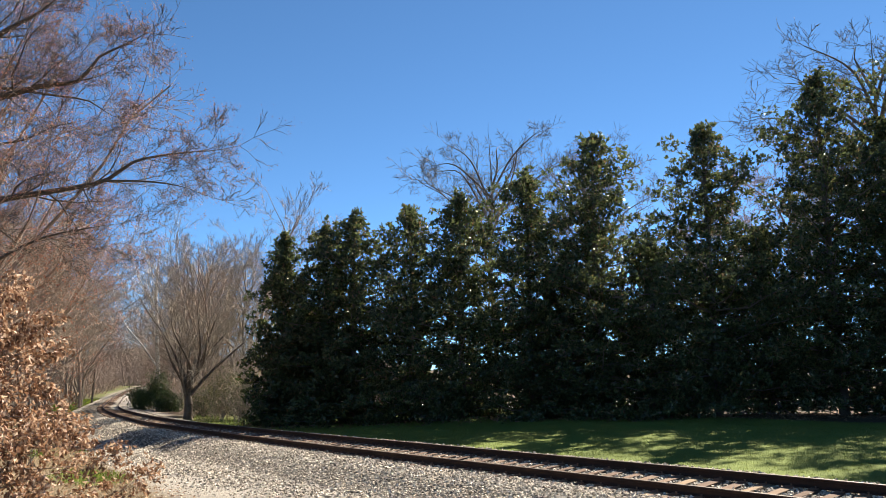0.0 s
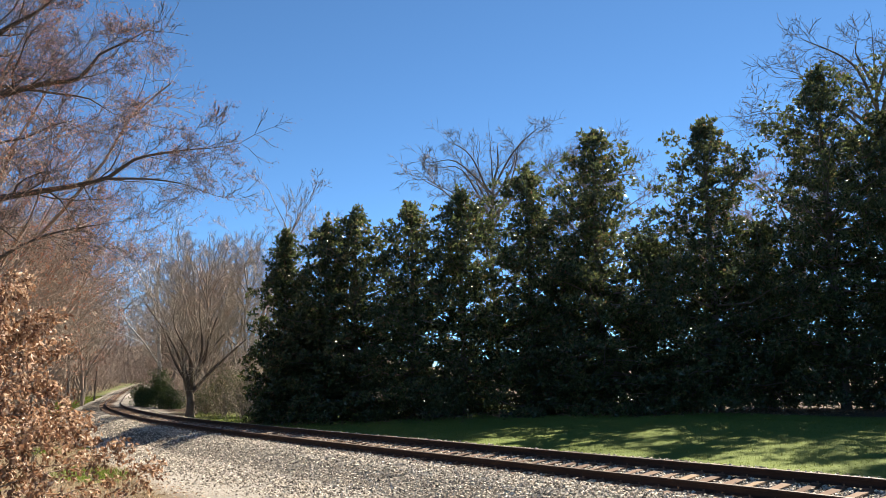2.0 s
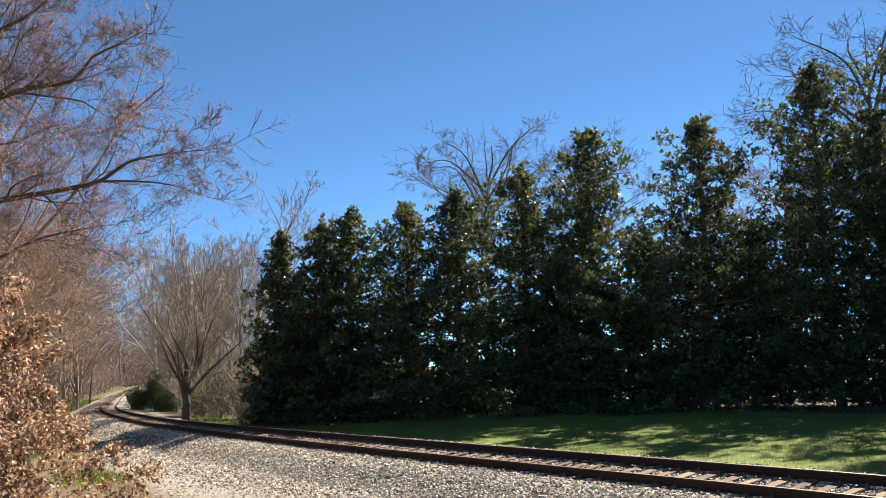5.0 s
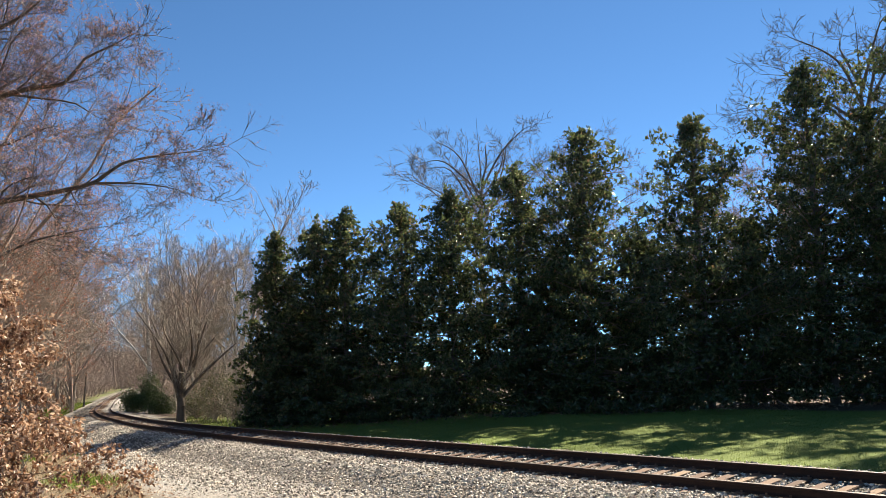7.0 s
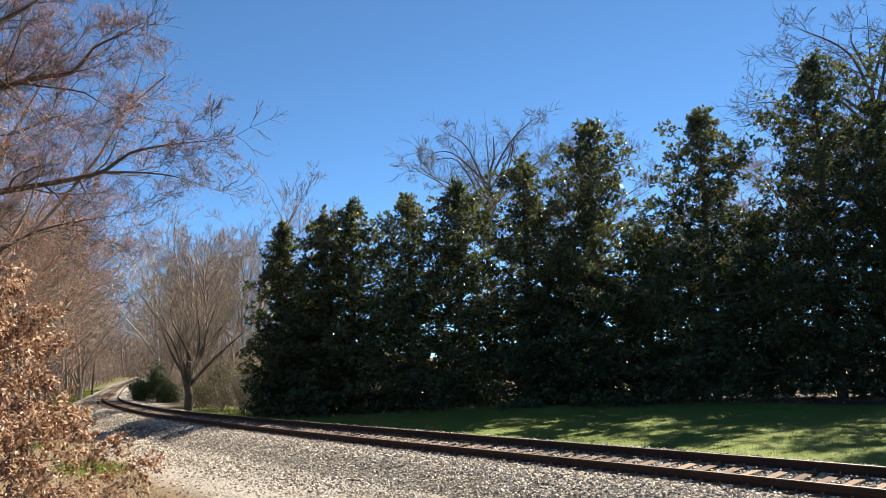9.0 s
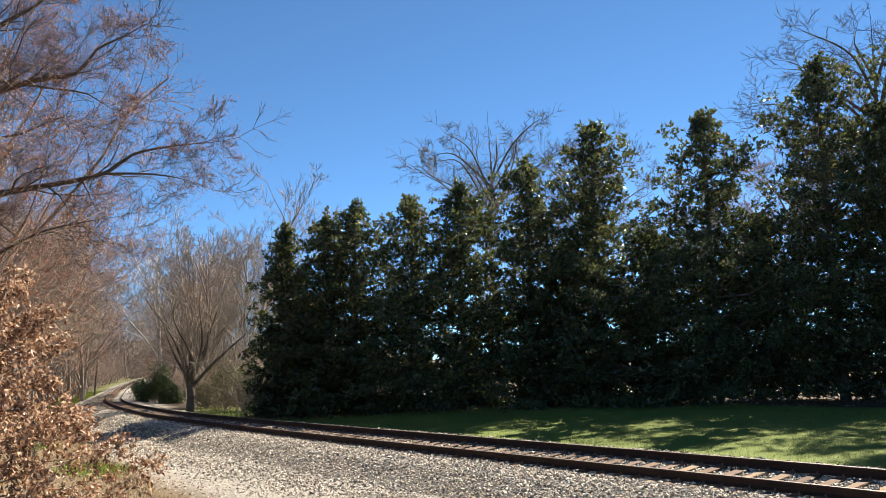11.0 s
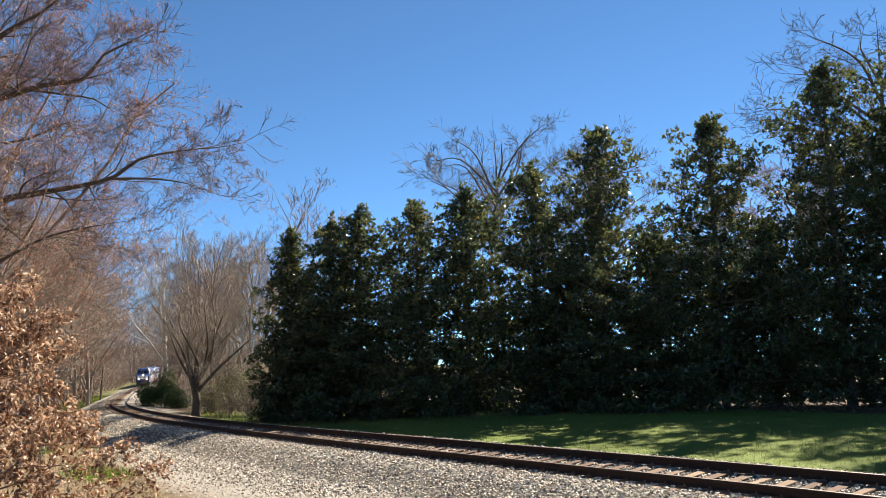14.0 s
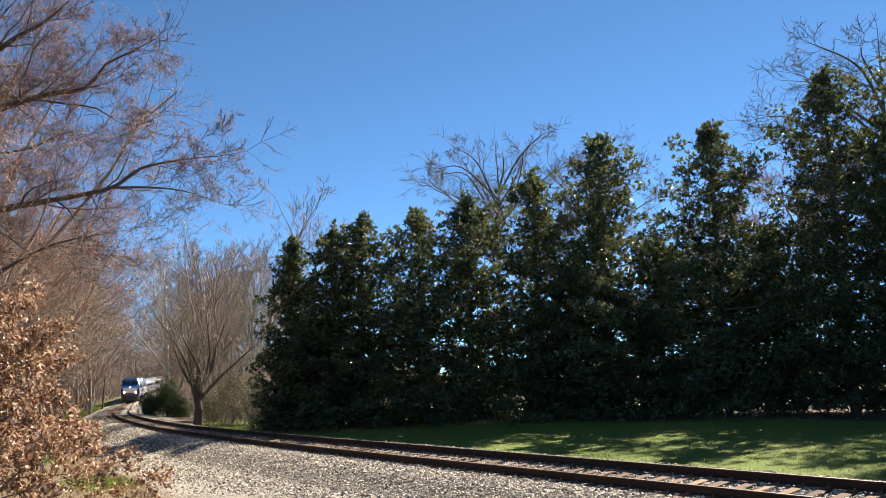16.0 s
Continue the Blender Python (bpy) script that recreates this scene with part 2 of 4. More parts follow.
def stones(name, rng, at, size, mat):
    """Broken stones: uneven eight-sided lumps."""
    at = np.asarray(at, float)
    n = len(at)
    o = np.array([[1, 0, 0], [0, 1, 0], [-1, 0, 0], [0, -1, 0], [0, 0, 1], [0, 0, -1]], float)
    sz = np.asarray(size, float).reshape(-1, 1, 1)
    v = o[None] * rng.uniform(0.55, 1.15, (n, 6, 1)) + rng.normal(0, 0.22, (n, 6, 3))
    q = rng.normal(size=(n, 3, 3))
    q, _ = np.linalg.qr(q)
    v = np.einsum("nij,nkj->nki", q, v) * sz * np.array([1, 1, 0.8]) + at[:, None]
    t = np.array([[0, 1, 4], [1, 2, 4], [2, 3, 4], [3, 0, 4], [1, 0, 5], [2, 1, 5], [3, 2, 5], [0, 3, 5]])
    f = (t[None] + (np.arange(n) * 6)[:, None, None]).reshape(-1, 3)
    return mesh_of(name, v.reshape(-1, 3), f, mat)


# ---------------------------------------------------------------- the line of the railway
KNOTS = [(20.5, -4.5), (14.1, 5.3), (7.9, 14.9), (3.0, 21.5), (-4.1, 31.1), (-11.3, 41.6), (-18.0, 52.4), (-25.0, 66.0), (-30.4, 77.5),
         (-36.2, 91.5), (-43.9, 112), (-60.4, 157), (-72.9, 195), (-83.0, 230), (-88.5, 252), (-97, 290), (-106, 340), (-115, 420), (-122, 520), (-126, 640), (-128, 800), (-129, 1000)]


def spline(pts, step=0.25):
    p = np.array([2 * np.array(pts[0]) - pts[1], *pts, 2 * np.array(pts[-1]) - pts[-2]], float)
    out = []
    for i in range(1, len(p) - 2):
        n = max(2, int(np.linalg.norm(p[i + 1] - p[i]) / step))
        t = np.linspace(0, 1, n, endpoint=False)[:, None]
        a, b, c, d = p[i - 1], p[i], p[i + 1], p[i + 2]
        out.append(0.5 * (2 * b + (c - a) * t + (2 * a - 5 * b + 4 * c - d) * t ** 2 + (3 * b - a - 3 * c + d) * t ** 3))
    return np.concatenate(out)


LINE = spline(KNOTS)
for _ in range(60):
    LINE[1:-1] = 0.25 * LINE[:-2] + 0.5 * LINE[1:-1] + 0.25 * LINE[2:]
ARC = np.concatenate([[0], np.cumsum(np.linalg.norm(np.diff(LINE, axis=0), axis=1))])
TAN = np.gradient(LINE, axis=0)
TAN /= np.linalg.norm(TAN, axis=1)[:, None]
NOR = np.stack([TAN[:, 1], -TAN[:, 0]], 1)          # towards the lawn


def grade(y):
    """Height of the near rail's top along the line."""
    return np.interp(y, [-100, 140, 165, 185, 215, 240, 252, 300, 420, 1000], [0, 0, 0.1, 0.5, 1.1, 1.8, 2.15, 2.9, 3.6, 4.5])


def cant(s):
    """How far the far rail lies above the near one."""
    return np.interp(s, [0, 40, 75, 110], [0.18, 0.17, 0.06, -0.05])


def on_line(s, n=0.0, z=0.0):
    s = np.asarray(s, float)
    x, y = np.interp(s, ARC, LINE[:, 0]), np.interp(s, ARC, LINE[:, 1])
    nx, ny = np.interp(s, ARC, NOR[:, 0]), np.interp(s, ARC, NOR[:, 1])
    h = grade(y) + cant(s) * (n + 0.755) / 1.51 + z
    return np.stack([x + nx * n, y + ny * n, h + 0 * x], -1)


COARSE = LINE[::6]
COARSE_N, COARSE_S = NOR[::6], ARC[::6]


def near_line(x, y):
    """Along and across the railway (across positive towards the lawn)."""
    x, y = np.asarray(x, float).ravel(), np.asarray(y, float).ravel()
    s, n = np.empty(len(x)), np.empty(len(x))
    for i in range(0, len(x), 4000):
        dx = x[i:i + 4000, None] - COARSE[None, :, 0]
        dy = y[i:i + 4000, None] - COARSE[None, :, 1]
        k = np.argmin(dx * dx + dy * dy, 1)
        r = np.arange(len(k))
        s[i:i + 4000] = COARSE_S[k]
        n[i:i + 4000] = dx[r, k] * COARSE_N[k, 0] + dy[r, k] * COARSE_N[k, 1]
        far = np.hypot(dx[r, k], dy[r, k])
        n[i:i + 4000] = np.where(np.abs(n[i:i + 4000]) < far * 0.5, np.sign(n[i:i + 4000] + 1e-6) * far, n[i:i + 4000])
    return s, n


def smooth(a, lo, hi):
    t = np.clip((a - lo) / (hi - lo), 0, 1)
    return t * t * (3 - 2 * t)


def height(x, y):
    x, y = np.asarray(x, float).ravel(), np.asarray(y, float).ravel()
    s, n = near_line(x, y)
    g = grade(y)
    wob = 0.05 * np.sin(x * 0.7 + 1.3 * np.sin(y * 0.31)) * np.sin(y * 0.53 + 0.8 * np.sin(x * 0.4))
    near_side = -0.24 - 0.48 * smooth(-n, 1.6, 4.2)
    lawn = -0.2 - 0.25 * smooth(n, 2.0, 3.6) + 0.42 * smooth(n, 5, 17) * smooth(x, -15, -5)
    h = np.where(n < 0, near_side, lawn)
    h = h + wob * smooth(np.abs(n), 3, 9)
    bank = 0.9 * smooth(-n, 6.5, 13) * smooth(y, 32, 60)       # wooded bank on the near side, further along
    hill = (13 + 2.5 * np.sin(x * 0.07 + y * 0.03)) * smooth(np.abs(n), 7, 26) * smooth(y, 300, 400) * (1 - smooth(x, -60, 20))
    return g + h + np.where(n < 0, bank, 0) + hill


def ground_z(x, y):
    return float(height([x], [y])[0])


# ---------------------------------------------------------------- ground
def build_ground():
    gx = np.unique(np.concatenate([[-3000, -1500, -800, -500, -350, -250], np.arange(-200, -100, 8), np.arange(-100, -26, 1.25), np.arange(-26, 30, 0.5), np.arange(30, 60, 2.0), np.arange(60, 200, 10), [250, 400, 800, 1500, 3000]]))
    gy = np.unique(np.concatenate([[-1500, -500, -200, -80, -40, -20, -10], np.arange(-4, 8, 2.0), np.arange(8, 60, 0.5), np.arange(60, 190, 1.6), np.arange(190, 400, 7), [450, 600, 900, 1500, 3000]]))
    X, Y = np.meshgrid(gx, gy)
    x, y = X.ravel(), Y.ravel()
    z = height(x, y)
    s, n = near_line(x, y)
    nx, ny = len(gx), len(gy)
    i = (np.arange(ny - 1)[:, None] * nx + np.arange(nx - 1)[None]).ravel()
    me = mesh_of("ground", np.stack([x, y, z], 1), np.stack([i, i + 1, i + nx + 1, i + nx], 1), M_GROUND, True)
    jig = 0.7 * np.sin(s * 0.9) + 0.5 * np.sin(s * 0.37 + 1)
    edge = road_edge(s)
    lawn = smooth(n, 2.7, 3.2) * (1 - smooth(n + 0.5 * jig, 23, 25.5)) * smooth(x, -22, -12)
    verge = smooth(-n + 0.4 * jig, edge + 0.2, edge + 0.9) * (1 - smooth(-n + jig, edge + 2.2, edge + 4.5)) * smooth(np.sin(s * 0.55 + 2.2) + 0.5 * np.sin(n * 2.1), 0.35, 1.0)
    lawn = np.maximum(lawn, np.where(n < 0, np.clip(verge, 0, 1), 0))
    far_verge = smooth(-n, 3.6, 4.2) * (1 - smooth(-n, 6.5, 8)) * smooth(s, 95, 115)
    lawn = np.maximum(lawn, far_verge * 0.4)
    strip = smooth(n, 2.2, 3.2) * (1 - smooth(n, 6, 8)) * (1 - smooth(x, -20, -12)) * smooth(s, 58, 64) * (1 - smooth(s, 85, 90))
    lawn = np.maximum(lawn, strip * 0.45)
    gravel = (1 - smooth(n, 2.6, 3.2)) * (1 - smooth(-n + 0.25 * jig, edge - 0.3, edge + 0.5))
    gravel = np.maximum(gravel, (1 - smooth(n, 3.5, 4.5)) * (n > 0) * smooth(s, 70, 85))
    dry = (1 - smooth(s, 60, 85)) * np.where(n < 0, smooth(-n, edge - 0.6, edge + 0.6) * (1 - smooth(-n, edge + 3.5, edge + 7)), 0) * 0.85
    for key, val in (("lawn", lawn), ("gravel", gravel), ("dry", dry * (1 - 0.85 * lawn))):
        a = me.attributes.new(key, "FLOAT", "POINT")
        a.data.foreach_set("value", np.clip(val, 0, 1).astype(np.float32))
    tagged(new("ground", me), "mown lawn, gravel service track and leaf-littered ground", "ground", kind="structure")


def road_edge(s):
    """Distance of the gravel track's outer edge from the railway."""
    return np.interp(s, [0, 20, 30, 45, 60, 80, 110, 140], [9.2, 9.0, 8.4, 6.6, 5.4, 5.0, 4.2, 3.6])


build_ground()


# ---------------------------------------------------------------- railway
def rail_mesh(n):
    prof = [(-0.076, -0.186), (-0.076, -0.172), (-0.02, -0.15), (-0.009, -0.13), (-0.009, -0.06), (-0.036, -0.045), (-0.037, -0.008), (-0.025, 0.0),
            (0.025, 0.0), (0.037, -0.008), (0.036, -0.045), (0.009, -0.06), (0.009, -0.13), (0.02, -0.15), (0.076, -0.172), (0.076, -0.186)]
    s = np.unique(np.concatenate([np.arange(2, 120, 0.5), np.arange(120, 420, 2.0), np.arange(420, 1000, 10.0)]))
    rings = np.stack([on_line(s, n + a, b) for a, b in prof], 1)
    k = len(prof)
    i = np.arange(k)
    f = np.stack([i, (i + 1) % k, (i + 1) % k + k, i + k], 1)
    faces = (f[None] + (np.arange(len(s) - 1) * k)[:, None, None]).reshape(-1, 4)
    idx = np.tile(np.where((i >= 7) & (i <= 7), 1, 0), len(s) - 1)
    return mesh_of("rail", rings.reshape(-1, 3), faces, [M_RAIL, M_RAILTOP], False, idx)


def tie_shape(w=0.23, l=2.6, h=0.17):
    x, y = l / 2, w / 2
    c = 0.012
    v = [(-x, -y, -h), (x, -y, -h), (x, y, -h), (-x, y, -h), (-x, -y, -c), (x, -y, -c), (x, y, -c), (-x, y, -c),
         (-x + c, -y + c, 0), (x - c, -y + c, 0), (x - c, y - c, 0), (-x + c, y - c, 0)]
    f = [(0, 1, 5, 4), (1, 2, 6, 5), (2, 3, 7, 6), (3, 0, 4, 7), (4, 5, 9, 8), (5, 6, 10, 9), (6, 7, 11, 10), (7, 4, 8, 11), (8, 9, 10, 11)]
    return np.array(v), f


def build_railway():
    rng = np.random.default_rng(4)
    track = thing("railway_track", 0, 0, 0, label="curved railway track with rusty rails on weathered wooden ties", category="railway track", kind="structure")
    part("rail", rail_mesh(-0.755), track, "rusty steel rail")
    part("rail", rail_mesh(0.755), track, "rusty steel rail")
    v, f = tie_shape()
    shapes = []
    for k in range(6):
        w = v * [1 + rng.normal(0, 0.012), 1 + rng.normal(0, 0.06), 1]
        w[8:, 2] += rng.normal(0, 0.006, 4)
        shapes.append(mesh_of("tie", w, f, M_TIE))
    rest_v, rest_f, n = [], [], 0
    plates = []
    for k, s in enumerate(np.arange(6, 330, 0.535)):
        s = s + rng.normal(0, 0.025)
        a, b = on_line(s, -0.755, -0.192), on_line(s, 0.755, -0.192)
        d = b - a
        turn = math.degrees(math.atan2(d[1], d[0])) + rng.normal(0, 0.9)
        lean = -math.degrees(math.atan2(d[2], 1.51))
        c = (a + b) / 2
        m = pose(c[0], c[1], c[2] + rng.normal(0, 0.004), 0, lean, turn)
        sh = rng.normal(0, 0.035)
        if k < 300:
            ob = part("tie", shapes[int(rng.integers(6))], track)
            ob.matrix_basis = m @ Matrix.Translation((sh, 0, 0))
        else:
            w = np.array([m @ Vector(q) for q in v])
            rest_v.append(w)
            rest_f += [tuple(i + n for i in q) for q in f]
            n += len(w)
        if s < 60:
            plates += [m @ Matrix.Translation((q, 0, 0.006)) for q in (-0.755, 0.755)]
    tagged(part("far_ties", mesh_of("far_ties", np.concatenate(rest_v), rest_f, M_TIE), track), kind="stuff")
    q = np.array([(-0.18, -0.09, 0), (0.18, -0.09, 0), (0.18, 0.09, 0), (-0.18, 0.09, 0), (-0.18, -0.09, 0.012), (0.18, -0.09, 0.012), (0.18, 0.09, 0.012), (-0.18, 0.09, 0.012)])
    pf = [(4, 5, 6, 7), (0, 1, 5, 4), (1, 2, 6, 5), (2, 3, 7, 6), (3, 0, 4, 7)]
    pv, pfs = [], []
    spike = np.array([(-0.012, -0.012, 0), (0.012, -0.012, 0), (0.012, 0.012, 0), (-0.012, 0.012, 0), (-0.018, -0.018, 0.045), (0.018, -0.018, 0.045), (0.018, 0.018, 0.045), (-0.018, 0.018, 0.045)])
    for m in plates:
        for w in (q, spike + [0.11, 0.05, 0.012], spike + [-0.11, -0.05, 0.012]):
            pfs += [tuple(i + len(pv) for i in g) for g in pf]
            pv += [tuple(m @ Vector(p)) for p in w]
    tagged(part("tie_plates", mesh_of("tie_plates", np.array(pv), pfs, M_PLATE), track, "rusty tie plates with spikes"), kind="stuff")


build_railway()


def build_ballast():
    rng = np.random.default_rng(11)
    spots, sizes = [], []
    for s0, s1, dens, lo, hi in ((8, 34, 235, 0.025, 0.048), (34, 52, 130, 0.03, 0.054), (52, 80, 45, 0.04, 0.06)):
        wide = 9.7
        k = int((s1 - s0) * wide * dens)
        s, n = rng.uniform(s0, s1, k), rng.uniform(-6.8, 2.9, k)
        keep = rng.uniform(0, 1, k) < np.where(n < -3.2, 0.9 - 0.85 * smooth(-n + 0.3 * np.sin(s * 1.7), 4.0, 6.8), 1)
        keep &= ~((np.abs(n) < 1.3) & (np.abs(((s - 6) / 0.535 + 0.5) % 1 - 0.5) < 0.22) & (rng.uniform(0, 1, k) < 0.93))
        s, n = s[keep], n[keep]
        sz = rng.uniform(lo, hi, len(s))
        p = on_line(s, n)
        z = height(p[:, 0], p[:, 1])
        top = on_line(s, n, -0.235)[:, 2]
        z = np.where(np.abs(n) < 1.75, np.maximum(z, top), z)
        p[:, 2] = z + sz * rng.uniform(0.0, 0.75, len(s))
        spots.append(p)
        sizes.append(sz)
    tagged(new("ballast", stones("ballast", rng, np.concatenate(spots), np.concatenate(sizes), M_STONE)), "pale grey crushed stone ballast beside the rails", "ballast", kind="stuff")
    k = 24000
    s = 12 + 60 * rng.uniform(0, 1, k) ** 1.5
    n = -rng.uniform(4.2, 9.2, k)
    keep = -n < road_edge(s) + rng.normal(0, 0.4, k)
    ridge_s = 14 + 52 * rng.uniform(0, 1, 2600)
    ridge_n = -(road_edge(ridge_s) * 0.5 + 1.9 + rng.normal(0, 0.16, 2600))
    p = np.concatenate([on_line(s[keep], n[keep]), on_line(ridge_s, ridge_n)])
    p[:, 2] = height(p[:, 0], p[:, 1]) + 0.004
    tagged(new("road_gravel", stones("road_gravel", rng, p, rng.uniform(0.012, 0.034, len(p)), M_STONE)), "loose pale gravel on the service track", "gravel", kind="stuff")


build_ballast()


def bed_mesh():
    """Packed stone under ties and rails."""
    s = np.concatenate([np.arange(2, 100, 0.5), np.arange(100, 420, 3.0)])
    prof = [(-3.7, 0), (-3.4, 0), (-3.0, 0), (-2.4, 0), (-1.75, -0.25), (-1.3, -0.235), (1.3, -0.235), (1.75, -0.25), (2.4, 0), (3.1, 0)]
    rings = np.stack([on_line(s, a, b) for a, b in prof], 1)
    for k, (a, b) in enumerate(prof):
        if b == 0:
            rings[:, k, 2] = height(rings[:, k, 0], rings[:, k, 1]) + 0.014
    k = len(prof)
    i = np.arange(k - 1)
    f = np.stack([i, i + k, i + k + 1, i + 1], 1)
    return mesh_of("track_bed", rings.reshape(-1, 3), (f[None] + (np.arange(len(s) - 1) * k)[:, None, None]).reshape(-1, 4), M_BED, True)


def bed_material():
    m, nt, b = shader("stone_bed", 0.95, 0, 0.2)
    v = nt.nodes.new("ShaderNodeTexVoronoi")
    v.inputs["Scale"].default_value = 18
    g = nt.nodes.new("ShaderNodeNewGeometry")
    nt.links.new(g.outputs["Position"], v.inputs["Vector"])
    c = ramp(nt, v.outputs["Color"], (0.1, (0.035, 0.031, 0.027)), (0.5, (0.11, 0.1, 0.086)), (0.9, (0.3, 0.275, 0.235)))
    c = mix(nt, 0.5, c, ramp(nt, noise_node(nt, 0.6, 4), (0.35, (0.55, 0.43, 0.33)), (0.65, (1.0, 1.0, 1.0))), "MULTIPLY")
    nt.links.new(c, b.inputs["Base Color"])
    bump(nt, b, v.outputs["Distance"], 0.9, 0.05)
    return m


M_BED = bed_material()
tagged(new("track_bed", bed_mesh()), "packed grey stone bed under the rails", "track bed", kind="structure")


# ---------------------------------------------------------------- magnolias
def magnolia(x, y, tall, wide, seed, low=0.1, branches=130, **tags):
    """Cone of tiered boughs, each ending in rounded pads of leaf rosettes."""
    rng = np.random.default_rng(seed)
    z0 = ground_z(x, y) - 0.05
    ob = thing("magnolia_tree", x, y, z0, **tags)
    segs, core, pad = [], [], []
    lean = rng.normal(0, 0.1, 2)
    trunk = lambda h: np.array([lean[0] * math.sin(h * 3) * tall / 14, lean[1] * math.sin(h * 2.4) * tall / 14, h * tall])
    girth = lambda h: 0.014 * tall * (1 - h) ** 0.8 + 0.02
    hs = np.linspace(0, 0.96, 14)
    for a, b in zip(hs[:-1], hs[1:]):
        segs.append((*trunk(a), *trunk(b), girth(a), girth(b)))
    lobes = rng.uniform(0.62, 1.2, (9, 7))
    for k in range(branches):
        f = ((k + rng.uniform(0, 1)) / branches) ** 0.74
        h = 0.965 - (0.965 - low / tall) * f
        az = k * 2.39996 + rng.normal(0, 0.35)
        full = np.interp(1 - h, [0, 0.04, 0.08, 0.14, 0.2, 0.4, 0.6, 0.85, 1], [0.0, 0.06, 0.18, 0.37, 0.53, 0.76, 0.92, 1.0, 1.0])
        reach = wide * full * lobes[int(h * 8.9), int(az / 2 / math.pi * 7) % 7] * rng.uniform(0.75, 1.1) + 0.12
        rise = 0.1 + 0.75 * h ** 2 - 0.3 * (1 - h)
        p = trunk(min(h, 0.95))
        d = np.array([math.cos(az), math.sin(az), rise])
        r = 0.01 + 0.009 * reach
        for i in range(4):
            d = d + rng.normal(0, 0.09, 3) + [0, 0, 0.06]
            d /= np.linalg.norm(d)
            q = p + d * reach / 4
            segs.append((*p, *q, r * (1 - i / 5), r * (1 - (i + 1) / 5)))
            side = np.array([-d[1], d[0], 0.1])
            for _ in range(1 + int(reach * (0.1 + 0.15 * i) * (1.15 - 0.35 * h) + rng.uniform(0, 0.75))):
                c = q - d * rng.uniform(0, reach / 4) + side * rng.normal(0, 0.1 + 0.13 * reach) + [0, 0, rng.normal(0.05, 0.16)]
                c[2] = max(c[2], 0.2 + low * 0.6)
                core.append(c)
                pad.append(rng.uniform(0.26, 0.5) * (0.7 + 0.3 * min(1, reach / 2)))
            p = q
    for _ in range(7):
        core.append(trunk(0.95) + rng.normal(0, 1, 3) * [0.16, 0.16, 0.35])
        pad.append(rng.uniform(0.18, 0.3))
    core.append(trunk(0.985))
    pad.append(0.16)
    core, pad = np.array(core), np.array(pad)
    per, leaf = 6, 6
    out = rng.normal(0, 1, (len(core), per, 3))
    out /= np.linalg.norm(out, axis=2)[:, :, None]
    ros = core[:, None] + out * pad[:, None, None] * rng.uniform(0.5, 1.0, (len(core), per, 1)) * [1, 1, 0.62]
    ros, out = ros.reshape(-1, 3), out.reshape(-1, 3) * 0.7 + [0, 0, 0.35]
    way = (out[:, None] + rng.normal(0, 0.8, (len(ros), leaf, 3))).reshape(-1, 3)
    at = np.repeat(ros, leaf, 0) + rng.normal(0, 0.025, way.shape)
    size = rng.uniform(0.18, 0.28, (len(at), 1))
    part("trunk", tubes("trunk", segs, M_BARK_DARK), ob, "dark branching trunk")
    tagged(part("crown", leaves("crown", rng, at, way, size, size * 0.46, M_MAG, 0.2, 0.15), ob, "dense glossy dark green leaves"), kind="stuff")
    return ob


ROW = [(-10.2, 52.6, 12.1, 2.4, 0.1), (-7.5, 52.2, 12.4, 3.4, 0.1), (-5.6, 51.6, 13.0, 3.9, 0.1), (-2.1, 50.9, 13.0, 4.2, 0.1), (1.0, 50.5, 13.6, 4.5, 0.1),
       (4.9, 49.8, 15.0, 4.5, 0.1), (9.0, 49.0, 17.0, 5.0, 0.1), (15.3, 48.0, 17.3, 5.4, 0.55), (21.8, 46.8, 20.1, 5.6, 0.5), (25.6, 47.2, 17.4, 5.8, 0.3),
       # x = 30.2 and 35.5: unseen trees, added tall to shade the lawn's right side
       (30.2, 45.8, 27.0, 7.2, 0.2), (35.5, 44.0, 27.5, 7.2, 0.2), (18.5, 48.4, 10.7, 5.0, 0.8), (7.1, 50.4, 9.5, 4.2, 0.1), (12.2, 49.4, 10.0, 4.6, 0.2), (-8.8, 53.4, 7.0, 3.6, 0.1)]
for i, (x, y, tall, wide, low) in enumerate(ROW):
    magnolia(x, y, tall, wide * 1.06, 50 + i, low, int((44 + tall * 6.2) * (1.0 if x / y > 0.6 else 1)), label="tall dense evergreen magnolia tree on the lawn's far edge", category="tree", group="row of magnolias")


